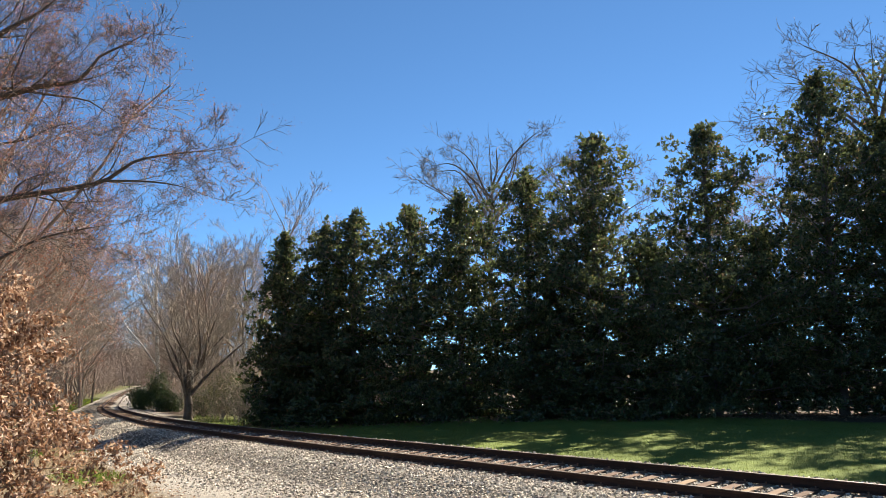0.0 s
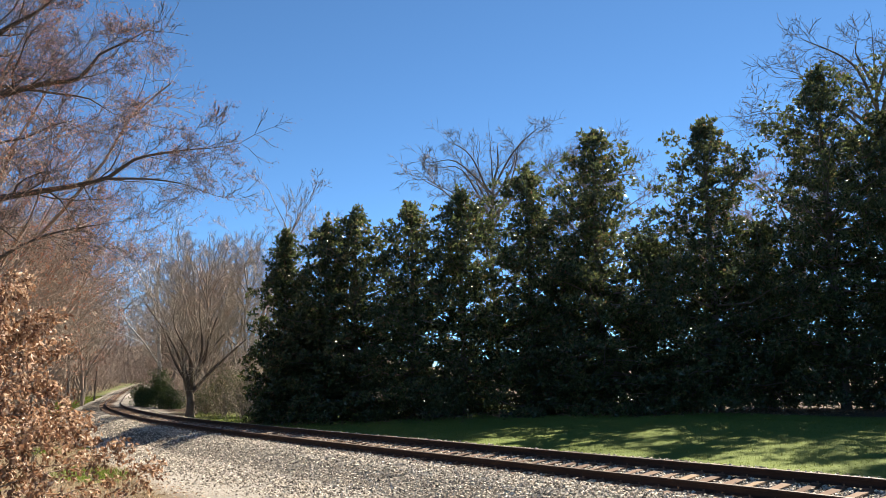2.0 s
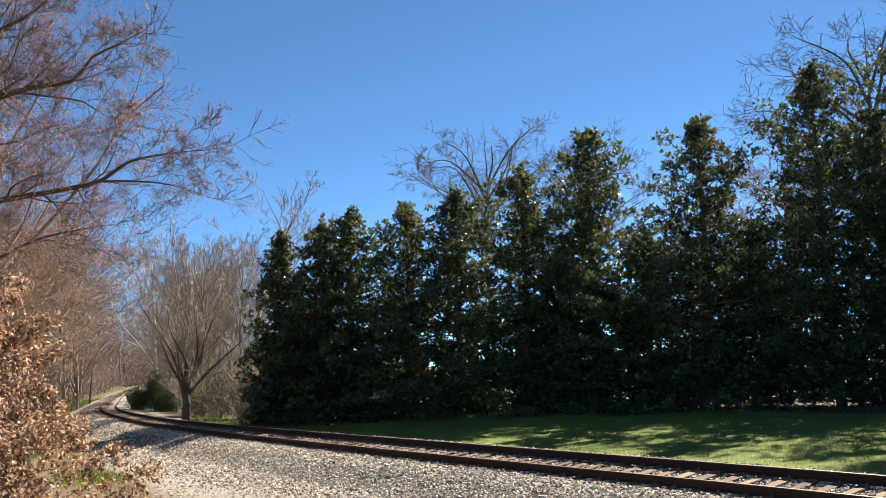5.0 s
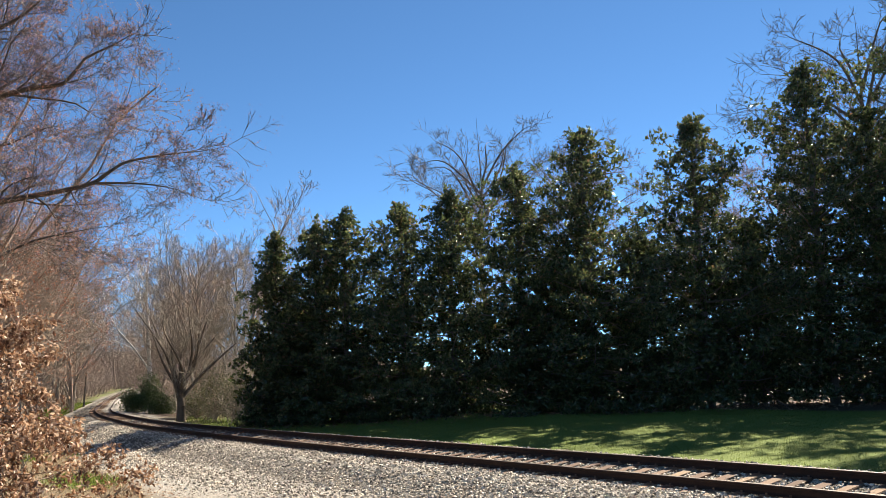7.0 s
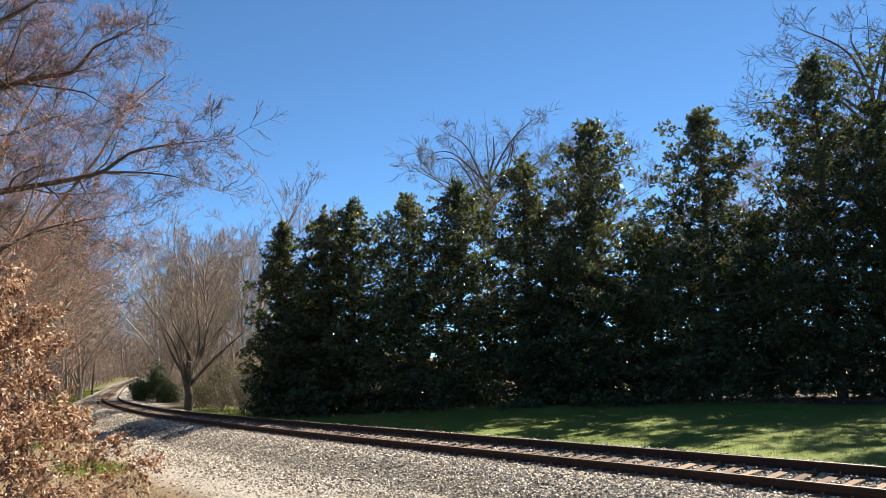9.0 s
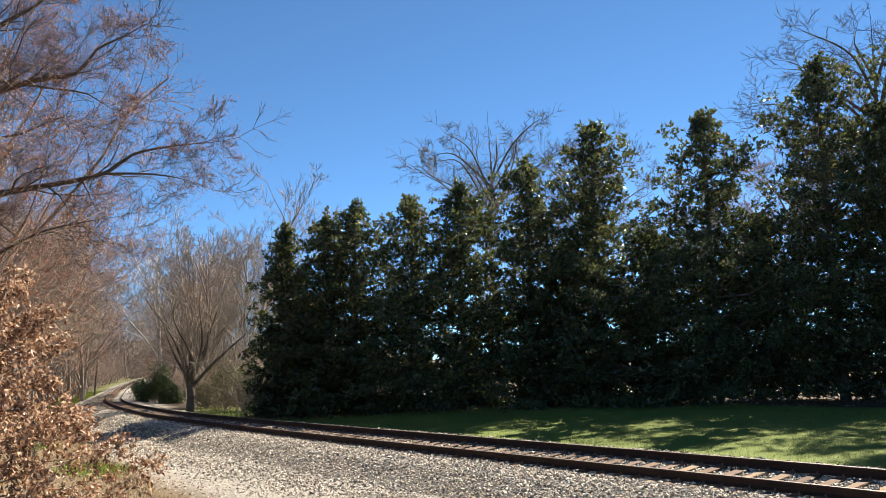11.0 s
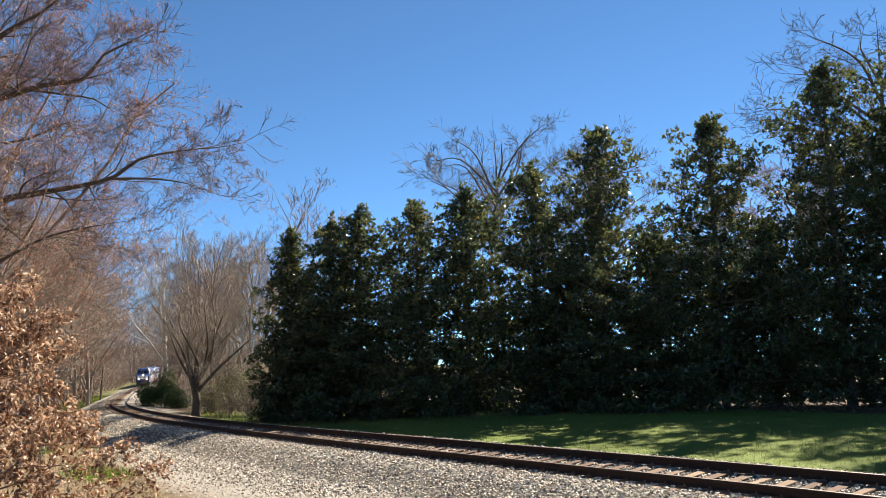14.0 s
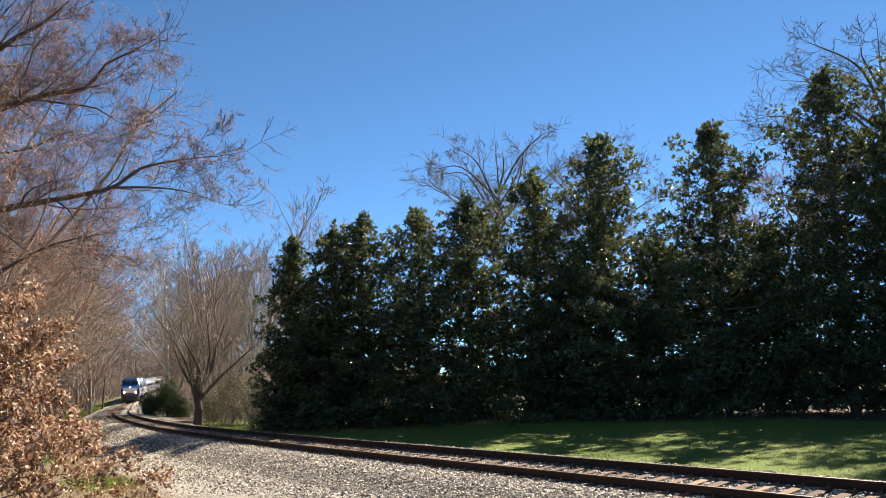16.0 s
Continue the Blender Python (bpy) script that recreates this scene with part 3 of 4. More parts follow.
# ---------------------------------------------------------------- bare trees
def fan(segs, tips, rng, p, d, length, r, level, last, up=0.04, spread=0.7, thin=0.01, wob=0.14, dense=0.7):
    """A branch that sweeps outward and feathers into ever shorter side twigs."""
    steps = 8 if level == 0 else (4 if level < last else 2)
    d = np.asarray(d, float) / np.linalg.norm(d)
    flat = rng.normal(0, 1, 3)
    end = max(thin * 0.6, r * 0.25)
    start = r
    for i in range(steps):
        d = d + rng.normal(0, wob, 3) + [0, 0, up]
        d /= np.linalg.norm(d)
        q = p + d * length / steps
        r1 = start + (end - start) * (i + 1) / steps
        segs.append((*p, *q, r, r1))
        p, r = q, r1
        if level < last and i < steps - 1 and (level or i):
            for e in (-1, 1):
                if rng.uniform() > dense:
                    continue
                a = np.cross(d, flat + rng.normal(0, 0.6, 3)) * e
                a /= np.linalg.norm(a) + 1e-9
                ang = spread * rng.uniform(0.65, 1.3)
                fan(segs, tips, rng, p, d * math.cos(ang) + a * math.sin(ang), length * (1 - 0.55 * (i + 1) / steps) * rng.uniform(0.5, 0.78), max(thin, r * rng.uniform(0.4, 0.6)),
                    level + 1, last, up, spread, thin, wob, dense)
    tips.append(p)


def bare_segs(seed, tall, r, last, up=0.08, spread=0.6, thin=0.006, split=1, lean=(0, 0), wide=0.28, dense=0.72):
    rng = np.random.default_rng(seed)
    segs, tips = [], []
    for k in range(split):
        a = rng.uniform(0, 6.28)
        w = 0.0 if split == 1 else wide
        fan(segs, tips, rng, np.zeros(3), (lean[0] + w * math.cos(a), lean[1] + w * math.sin(a), 1), tall * rng.uniform(0.6, 0.75), r * rng.uniform(0.75, 1), 0, last, up, spread, thin, 0.14, dense)
    s = np.array(segs)
    k = tall / s[:, 5].max()
    s[:, :6] *= k
    return s, np.array(tips) * k


def bare_parts(ob, segs, mat, limit=0.05, twig=None):
    """Trunk with its limbs, and the fine twigs."""
    s = np.asarray(segs, float)
    thick = s[:, 6] >= limit
    part("trunk", tubes("trunk", s[thick], mat), ob)
    tagged(part("crown", tubes("crown", s[~thick], twig or mat), ob, "fine bare twigs"), kind="stuff")


def buds(name, rng, tips, size, mat, per=3):
    at = np.repeat(tips, per, 0) + rng.normal(0, 0.12, (len(tips) * per, 3))
    return leaves(name, rng, at, rng.normal(0, 1, at.shape), size, size * 0.6, mat)


KINDS = []
for k, (tall, r, mat, up, spread, split, label) in enumerate((
        (20, 0.24, M_BARK_BROWN, 0.10, 0.6, 1, "tall bare brown deciduous tree in the wood"),
        (17, 0.18, M_BARK_GREY, 0.14, 0.7, 2, "bare grey deciduous tree with fine twigs"),
        (14, 0.14, M_BARK_GREY, 0.05, 0.8, 3, "bare multi-stemmed tree with pale grey twigs"),
        (21, 0.25, M_BARK_BROWN, 0.12, 0.75, 1, "tall bare tree with brown twigs"),
        (11, 0.10, M_BARK_BROWN, 0.12, 0.8, 3, "young bare tree with dense brown twigs"))):
    segs, tips = bare_segs(300 + k, tall, r, 4, up, spread, 0.02, split, dense=(0.7, 0.6, 0.54, 0.7, 0.54)[k])
    first = thing("bare_tree", 0, 0, 0, label=label, category="tree", group="woodland trees")
    bare_parts(first, segs, mat)
    KINDS.append([first, False])


def wood_tree(x, y, kind, turn, size=1.0):
    ob, used = KINDS[kind]
    m = pose(x, y, ground_z(x, y) - 0.1, 0, 0, turn) @ Matrix.Scale(size, 4)
    if used:
        return copy_thing(ob, m)
    ob.matrix_world = m
    KINDS[kind][1] = True
    return ob


def build_wood():
    rng = np.random.default_rng(77)
    # far side of the line, past the end of the magnolias; then the near side; then the wood that closes the bend
    spots = [(68, 11), (73, 17), (76, 8.5), (80, 13), (84, 17), (87, 9), (92, 15), (96, 8), (101, 12), (106, 19), (110, 8), (116, 13), (129, 15), (136, 8),
             (161, 14), (205, 12), (268, 9),
             (58, -15), (62, -20), (66, -12), (71, -17), (76, -11), (80, -21), (84, -14), (89, -10), (94, -17), (99, -11), (105, -14), (111, -9), (123, -10), (130, -13),
             (147, -13), (156, -9), (178, -8), (234, -8), (285, -8), (300, -5), (306, 2), (310, 8),
             (316, -3), (322, 5), (335, 0), (50, -19), (160, -20)]
    for s, n in spots:
        p = on_line(s, n)
        if n > 0 and p[0] / p[1] > -0.235:
            continue
        wood_tree(p[0] + rng.normal(0, 0.7), p[1] + rng.normal(0, 0.7), int(rng.integers(5)), rng.uniform(0, 360))
    # depth of the wood on both sides of the line, and crowns that arch over it
    for s0, s1, n0, n1, k in ((95, 185, -30, -10, 14), (78, 170, 11, 34, 13), (100, 215, -12, -6, 13), (105, 215, 6, 11, 13)):
        for _ in range(k):
            p = on_line(rng.uniform(s0, s1), rng.uniform(n0, n1))
            sunward = (p[0] + 32.6) * 0.545 + (p[1] - 95) * 0.839
            beside = abs((p[0] + 32.6) * 0.839 - (p[1] - 95) * 0.545)
            if p[0] / p[1] < -0.21 and not (-3 < sunward < 26 and beside < 4.5):      # the pale-barked tree stands in the sun
                wood_tree(p[0], p[1], int(rng.choice([0, 0, 1, 3, 3])), rng.uniform(0, 360), rng.uniform(1.0, 1.25))
    for _ in range(9):
        d, u = rng.uniform(112, 165), rng.uniform(-0.48, -0.43)
        wood_tree(u * d, d, int(rng.choice([1, 2, 1, 4])), rng.uniform(0, 360), rng.uniform(1.1, 1.35))
    # beyond the lawn
    for x, y, k in ((-38, 118, 4), (-22, 122, 1), (10, 128, 0), (34, 126, 3), (62, 118, 0)):
        wood_tree(x, y, k, rng.uniform(0, 360))


build_wood()


def thicket(name, seed, spots, mat, tall, label, stems=5, thick=1.0):
    """Brushwood: many thin stems with side twigs."""
    rng = np.random.default_rng(seed)
    segs = []
    for x, y, h in spots:
        z = ground_z(x, y) - 0.05
        for _ in range(stems):
            p = np.array([x + rng.normal(0, 0.35), y + rng.normal(0, 0.35), z])
            d = np.array([rng.normal(0, 0.35), rng.normal(0, 0.35), 1])
            L = h * tall * rng.uniform(0.5, 1.1)
            for i in range(4):
                d = d + rng.normal(0, 0.22, 3)
                d /= np.linalg.norm(d)
                q = p + d * L / 4
                segs.append((*p, *q, thick * 0.02 * (1 - i * 0.2), thick * 0.02 * (0.8 - i * 0.2) + 0.003))
                for _ in range(2):
                    w = d * 0.6 + rng.normal(0, 0.6, 3)
                    e = q + w * L * rng.uniform(0.14, 0.36)
                    segs.append((*q, *e, thick * 0.012, thick * 0.007))
                p = q
    tagged(new(name, tubes(name, segs, mat)), label, "brushwood", kind="stuff")


def brush_spots(seed, k, s0, s1, n0, n1):
    rng = np.random.default_rng(seed)
    out = []
    for _ in range(k):
        p = on_line(rng.uniform(s0, s1), rng.uniform(n0, n1))
        out.append((p[0], p[1], rng.uniform(0.6, 1.3)))
    return out


thicket("brushwood", 31, brush_spots(1, 130, 66, 140, 6.5, 17), M_BARK_BROWN, 3.4, "tangled bare brown brushwood at the wood's edge")
thicket("brushwood", 35, brush_spots(11, 60, 69, 96, 5.4, 10), M_BARK_GREY, 5.0, "thin grey saplings and brushwood at the bend", 4)
thicket("brushwood", 32, brush_spots(3, 110, 48, 110, -18, -8), M_BARK_GREY, 3.2, "grey leafless brushwood beside the railway")
thicket("brushwood", 33, brush_spots(6, 250, 100, 330, -15, -6.2) + brush_spots(5, 130, 285, 350, -7, 16) + brush_spots(7, 80, 150, 290, 5.5, 12), M_BARK_BROWN, 5.5, "tall dense brown brushwood closing the bend", 3, 3.4)
thicket("distant_wood", 34, brush_spots(8, 40, 60, 330, -45, -22) + brush_spots(10, 230, 300, 430, -45, 25), M_BARK_BROWN, 20.0, "distant leafless brown wood", 3, 5.0)


def shrub(x, y, tall, wide, seed, mat, label, count=5200, size=0.17):
    rng = np.random.default_rng(seed)
    ob = thing("evergreen_shrub", x, y, ground_z(x, y) - 0.05, label=label, category="shrub")
    segs, at, way = [], [], []
    for k in range(36):
        az, h = k * 2.4, rng.uniform(0.25, 1.0)
        tip = np.array([math.cos(az) * wide * (1.05 - h * 0.6) * rng.uniform(0.5, 1), math.sin(az) * wide * (1.05 - h * 0.6) * rng.uniform(0.5, 1), tall * h])
        mid = tip * [0.35, 0.35, 0.55]
        segs += [(0, 0, 0, *mid, 0.03, 0.018), (*mid, *tip, 0.018, 0.006)]
        m = count // 36
        t = rng.uniform(0.35, 1.05, (m, 1))
        at.append(mid * (1 - t) + tip * t + rng.normal(0, 0.27 * wide, (m, 3)) * [1, 1, 0.8])
        way.append(rng.normal(0, 1, (m, 3)) + [0, 0, 0.4])
    at = np.concatenate(at)
    at[:, 2] = np.maximum(at[:, 2], 0.06)
    part("stem", tubes("stem", segs, M_BARK_BROWN), ob)
    tagged(part("foliage", leaves("foliage", rng, at, np.concatenate(way), size, size * 0.5, mat), ob, "small green leaves"), kind="stuff")


for x, y, tall, wide, mat, label in ((-28.6, 84, 4.0, 1.35, M_SHRUB, "dark green evergreen shrub beside the bend of the track"), (-26.6, 81, 1.7, 1.3, M_SHRUB, "low dark green shrub beside the track"),
                                     (-30.6, 85, 2.0, 1.6, M_SHRUB, "low dark green shrub beside the track"), (-16.6, 63, 3.6, 1.8, M_OLIVE, "olive-green thin shrub under bare trees"),
                                     (-14.8, 61, 3.0, 1.3, M_OLIVE, "olive-green thin shrub under bare trees"), (-19.5, 68, 2.2, 1.6, M_OLIVE, "low olive-green shrub under bare trees"),
                                     (-62.5, 140, 2.2, 1.8, M_OLIVE, "low green bush on the verge by the railway")):
    shrub(x, y, tall, wide, int(1000 + x * 7 + y), mat, label, 5200 if mat is M_SHRUB else 1700)


def special_tree(x, y, tall, r, seed, mat, label, last=4, up=0.06, spread=0.6, split=1, thin=0.008, lean=(0, 0), wide=0.28, bud=0.0, dense=0.72):
    segs, tips = bare_segs(seed, tall, r, last, up, spread, thin, split, lean, wide, dense)
    ob = thing("bare_tree", x, y, ground_z(x, y) - 0.1, label=label, category="tree")
    bare_parts(ob, segs, mat, 0.04)
    if bud:
        tagged(part("foliage", buds("foliage", np.random.default_rng(seed), tips, bud, M_BUD, 2), ob, "reddish spring buds"), kind="stuff")


def guided(segs, tips, rng, pts, r0, r1, level, last, branchy=0.85, reach=(1.6, 3.2), step=0.45, **kw):
    """A limb along a few bends, with side branches."""
    p = spline(pts, step)
    rs = np.linspace(r0, r1, len(p))
    for i in range(len(p) - 1):
        segs.append((*p[i], *p[i + 1], rs[i], rs[i + 1]))
        if i > 1 and rng.uniform() < branchy:
            d = p[i + 1] - p[i]
            d /= np.linalg.norm(d)
            a = rng.normal(0, 1, 3)
            a -= d * (a @ d)
            a /= np.linalg.norm(a)
            w = d * 0.8 + a * 0.65 + [0, 0, 0.05]
            fan(segs, tips, rng, p[i], w, rng.uniform(*reach) * (1 - 0.4 * i / len(p)), max(0.008, rs[i] * 0.4), level, last, **kw)
    fan(segs, tips, rng, p[-1], p[-1] - p[-2], reach[0], r1, level + 1, last, **kw)


def round_tree(x, y, tall, wide, seed, mat, label, fork=0.4, limbs=20, thin=0.017, bud=0.0, branchy=0.8):
    """Bare tree whose limbs fan out to a broad domed crown."""
    rng = np.random.default_rng(seed)
    segs, tips = [], []
    kw = dict(up=0.02, spread=0.8, thin=thin, wob=0.22, dense=0.76, step=0.6)
    top = np.array([rng.normal(0, 0.4), rng.normal(0, 0.4), tall * 0.97])
    axis = [(0, 0, 0), tuple(top * [0.3, 0.3, 0.25]), tuple(top * [1.3, 0.6, 0.5]), tuple(top * [0.4, 1, 0.75]), tuple(top)]
    spine = spline(axis, 0.5)
    guided(segs, tips, rng, axis, 0.012 * tall, 0.02, 3, 4, 0.0, **kw)
    for k in range(limbs):
        az = k * 2.4 + rng.normal(0, 0.3)
        h = fork + (0.85 - fork) * k / limbs
        p0 = spine[int(h * (len(spine) - 1))]
        el = rng.uniform(0.05, 0.4) + 1.0 * (k / limbs) ** 1.3
        R = np.array([wide * math.cos(az) * math.cos(el), wide * math.sin(az) * math.cos(el), 0])
        end = np.array([0, 0, tall * 0.60]) + R + [0, 0, tall * 0.38 * math.sin(el)]
        mid = p0 * 0.55 + end * 0.45 + [0, 0, 0.05 * tall] + rng.normal(0, 0.5, 3)
        mid2 = p0 * 0.22 + end * 0.78 + [0, 0, 0.03 * tall] + rng.normal(0, 0.5, 3)
        guided(segs, tips, rng, [tuple(p0), tuple(mid), tuple(mid2), tuple(end)], 0.0048 * tall, 0.016, 2, 4, branchy * 0.8, (0.09 * tall, 0.16 * tall), **kw)
    ob = thing("bare_tree", x, y, ground_z(x, y) - 0.1, label=label, category="tree")
    bare_parts(ob, segs, mat, 0.04)
    if bud:
        tagged(part("foliage", buds("foliage", rng, np.array(tips), bud, M_BUD, 2), ob, "reddish spring buds"), kind="stuff")


def build_forked_tree():
    """Several stems from one stool, fanning into a broad crown."""
    rng = np.random.default_rng(405)
    segs, tips = [], []
    kw = dict(up=0.0, spread=0.8, thin=0.013, wob=0.17, dense=0.8)
    guided(segs, tips, rng, [(0, 0, 0), (0.05, 0, 1.2), (-0.1, 0.05, 2.4), (0.1, 0, 3.6)], 0.36, 0.2, 3, 4, 0.0, **kw)
    for k in range(11):
        az, out = k * 2.4 + 0.6, rng.uniform(0.25, 1.0) * 6.6
        top = rng.uniform(9.5, 14) * (1.05 - 0.45 * out / 6.2)
        c, n = math.cos(az), math.sin(az)
        pts = [(0.1 * c, 0.1 * n, rng.uniform(1.4, 3.2)), (out * 0.3 * c - 0.4 * n, out * 0.3 * n + 0.4 * c, top * 0.5), (out * 0.7 * c + 0.4 * n, out * 0.7 * n - 0.4 * c, top * 0.82), (out * c, out * n, top)]
        guided(segs, tips, rng, pts, rng.uniform(0.1, 0.17), 0.018, 2, 4, 0.75, (1.6, 3.4), **kw)
    ob = thing("bare_tree", -18.9, 62, ground_z(-18.9, 62) - 0.1, label="forked bare tree with several dark grey trunks by the bend", category="tree")
    bare_parts(ob, segs, M_BARK_DARK, 0.05, M_BARK_GREY)


# trees that rise behind the magnolias, the forked tree by the bend, and the pale-barked one
round_tree(4.6, 76, 26.0, 11.5, 401, M_BARK_MID, "tall bare tree with a rounded crown behind the magnolias")
round_tree(13.5, 80, 26.0, 9.0, 402, M_BARK_MID, "tall bare tree with arching limbs behind the magnolias")
round_tree(31.2, 58, 28.5, 10.5, 403, M_BARK_MID, "tall bare tree with crooked limbs behind the magnolias")
round_tree(26.2, 62, 19.5, 6.0, 404, M_BARK_BROWN, "budding maple with reddish twigs behind the magnolias", 0.3, bud=0.07)
round_tree(20.5, 66, 16.0, 5.0, 409, M_BARK_BROWN, "budding maple with reddish twigs behind the magnolias", 0.3, bud=0.07)
build_forked_tree()
round_tree(-24.5, 86, 18.0, 7.0, 410, M_BARK_BROWN, "bare brown tree with a broad crown in the wood", 0.3, 11, 0.018, branchy=0.6)
round_tree(-19.5, 82, 16.0, 5.5, 411, M_BARK_GREY, "bare grey tree with a broad crown in the wood", 0.3, 11, 0.018, branchy=0.6)
round_tree(-26.3, 53, 14.5, 8.8, 412, M_BARK_GREY, "bare tree with pale spreading twigs over the gravel", 0.15, 22, 0.013, branchy=1.0)
round_tree(-31.5, 64, 15.0, 8.0, 419, M_BARK_GREY, "bare tree with pale spreading twigs beside the railway", 0.15, 18, 0.016, branchy=0.8)
round_tree(-37.0, 78, 17.0, 7.5, 413, M_BARK_BROWN, "bare brown tree with a broad crown in the wood", 0.25, 11, 0.018, branchy=0.6)
round_tree(-45.0, 104, 19.0, 8.5, 414, M_BARK_BROWN, "budding reddish tree with a broad crown in the wood", 0.25, 10, 0.022, bud=0.14, branchy=0.5)
round_tree(-30.5, 98, 17.0, 6.2, 418, M_BARK_GREY, "bare grey tree with a broad crown in the wood", 0.25, 11, 0.02, branchy=0.6)
round_tree(-39.5, 88, 15.0, 7.0, 416, M_BARK_GREY, "bare grey tree with a broad crown in the wood", 0.25, 10, 0.02, branchy=0.55)
round_tree(-21.3, 74, 15.0, 5.2, 417, M_BARK_BROWN, "bare brown tree with a broad crown in the wood", 0.25, 10, 0.02, branchy=0.55)
round_tree(-33.0, 112, 19.0, 8.0, 415, M_BARK_GREY, "bare grey tree with a broad crown in the wood", 0.25, 10, 0.022, branchy=0.5)
special_tree(-32.6, 95, 22.0, 0.30, 407, M_BARK_PALE, "pale white-barked tree at the wood's edge", 3, 0.12, 0.5, 1, 0.02, (-0.03, 0))


def along(depth, px, py):
    """A place at a depth ahead of the first standpoint, by its bearing (right, up) in tangents."""
    return (px * depth, depth, EYE_Z + py * depth)


def build_limb_tree():
    """Large bare tree whose limbs reach over the service track."""
    rng = np.random.default_rng(9)
    segs, tips = [], []
    D = 27
    base = along(D, -0.66, 0)
    z0 = ground_z(base[0], base[1])
    kw = dict(up=0.03, spread=0.68, thin=0.0085, wob=0.2, dense=0.8, reach=(2.2, 3.8), branchy=0.85)
    trunk = [(base[0], base[1], z0 - 0.1), (base[0] + 0.1, base[1], z0 + 3), (base[0] + 0.5, base[1] + 0.2, 7), (base[0] + 0.4, base[1], 12), (base[0] + 0.9, base[1], 18)]
    guided(segs, tips, rng, trunk, 0.42, 0.12, 2, 3, **kw)
    limbs = [
        ([(-0.65, 0.19), (-0.567, 0.22), (-0.454, 0.239), (-0.412, 0.249), (-0.382, 0.27), (-0.333, 0.28), (-0.29, 0.283), (-0.255, 0.287)], 0.15, 0.014),
        ([(-0.42, 0.247), (-0.36, 0.245), (-0.312, 0.236), (-0.285, 0.222)], 0.05, 0.012),
        ([(-0.65, 0.32), (-0.587, 0.345), (-0.504, 0.369), (-0.455, 0.376), (-0.431, 0.407), (-0.397, 0.423), (-0.37, 0.44)], 0.16, 0.02),
        ([(-0.64, 0.36), (-0.575, 0.37), (-0.483, 0.357), (-0.44, 0.349), (-0.411, 0.33), (-0.37, 0.32)], 0.09, 0.012),
        ([(-0.65, 0.10), (-0.569, 0.136), (-0.506, 0.17), (-0.469, 0.182), (-0.428, 0.189), (-0.40, 0.194)], 0.10, 0.012),
        ([(-0.65, 0.38), (-0.591, 0.415), (-0.55, 0.444), (-0.508, 0.469), (-0.467, 0.509)], 0.16, 0.02),
        ([(-0.64, 0.26), (-0.58, 0.29), (-0.52, 0.30), (-0.47, 0.32), (-0.43, 0.30)], 0.08, 0.012)]
    for k, (pts, a, b) in enumerate(limbs):
        guided(segs, tips, rng, [along(D - 0.25 * i * (k % 3), u, v) for i, (u, v) in enumerate(pts)], a, b, 1, 4, **kw)
    ob = thing("bare_tree", 0, 0, 0, label="large bare deciduous tree with spreading dark limbs over the gravel", category="tree")
    bare_parts(ob, segs, M_BARK_DARK)
    tagged(part("foliage", buds("foliage", rng, np.array(tips), 0.045, M_BUD, 2), ob, "small reddish spring buds"), kind="stuff")


build_limb_tree()

for depth, u, tall, seed, mat, label, last, lean, bud in (
        (23, -0.66, 13, 21, M_BARK_BROWN, "budding red maple with fine reddish twigs beside the track", 4, (0.05, 0), 0.075),
        (31, -0.62, 18, 22, M_BARK_BROWN, "budding maple with reddish brown twigs in the wood", 4, (0.04, -0.05), 0.085),
        (35, -0.57, 13, 25, M_BARK_BROWN, "budding maple with reddish brown twigs in the wood", 4, (0.05, -0.1), 0.085),
        (34, -0.66, 22, 26, M_BARK_BROWN, "tall budding maple with reddish twigs in the wood", 4, (0.03, 0), 0.085),
        (29, -0.62, 20, 28, M_BARK_BROWN, "tall budding maple with reddish twigs in the wood", 4, (0.04, -0.05), 0.085),
        (42, -0.53, 14, 23, M_BARK_GREY, "bare tree with pale drooping grey twigs", 4, (0.03, 0), 0)):
    special_tree(u * depth, depth, tall, 0.008 * tall, seed, mat, label, last, 0.06, 0.75, 3, 0.0095, lean, 0.16, bud, 0.66)


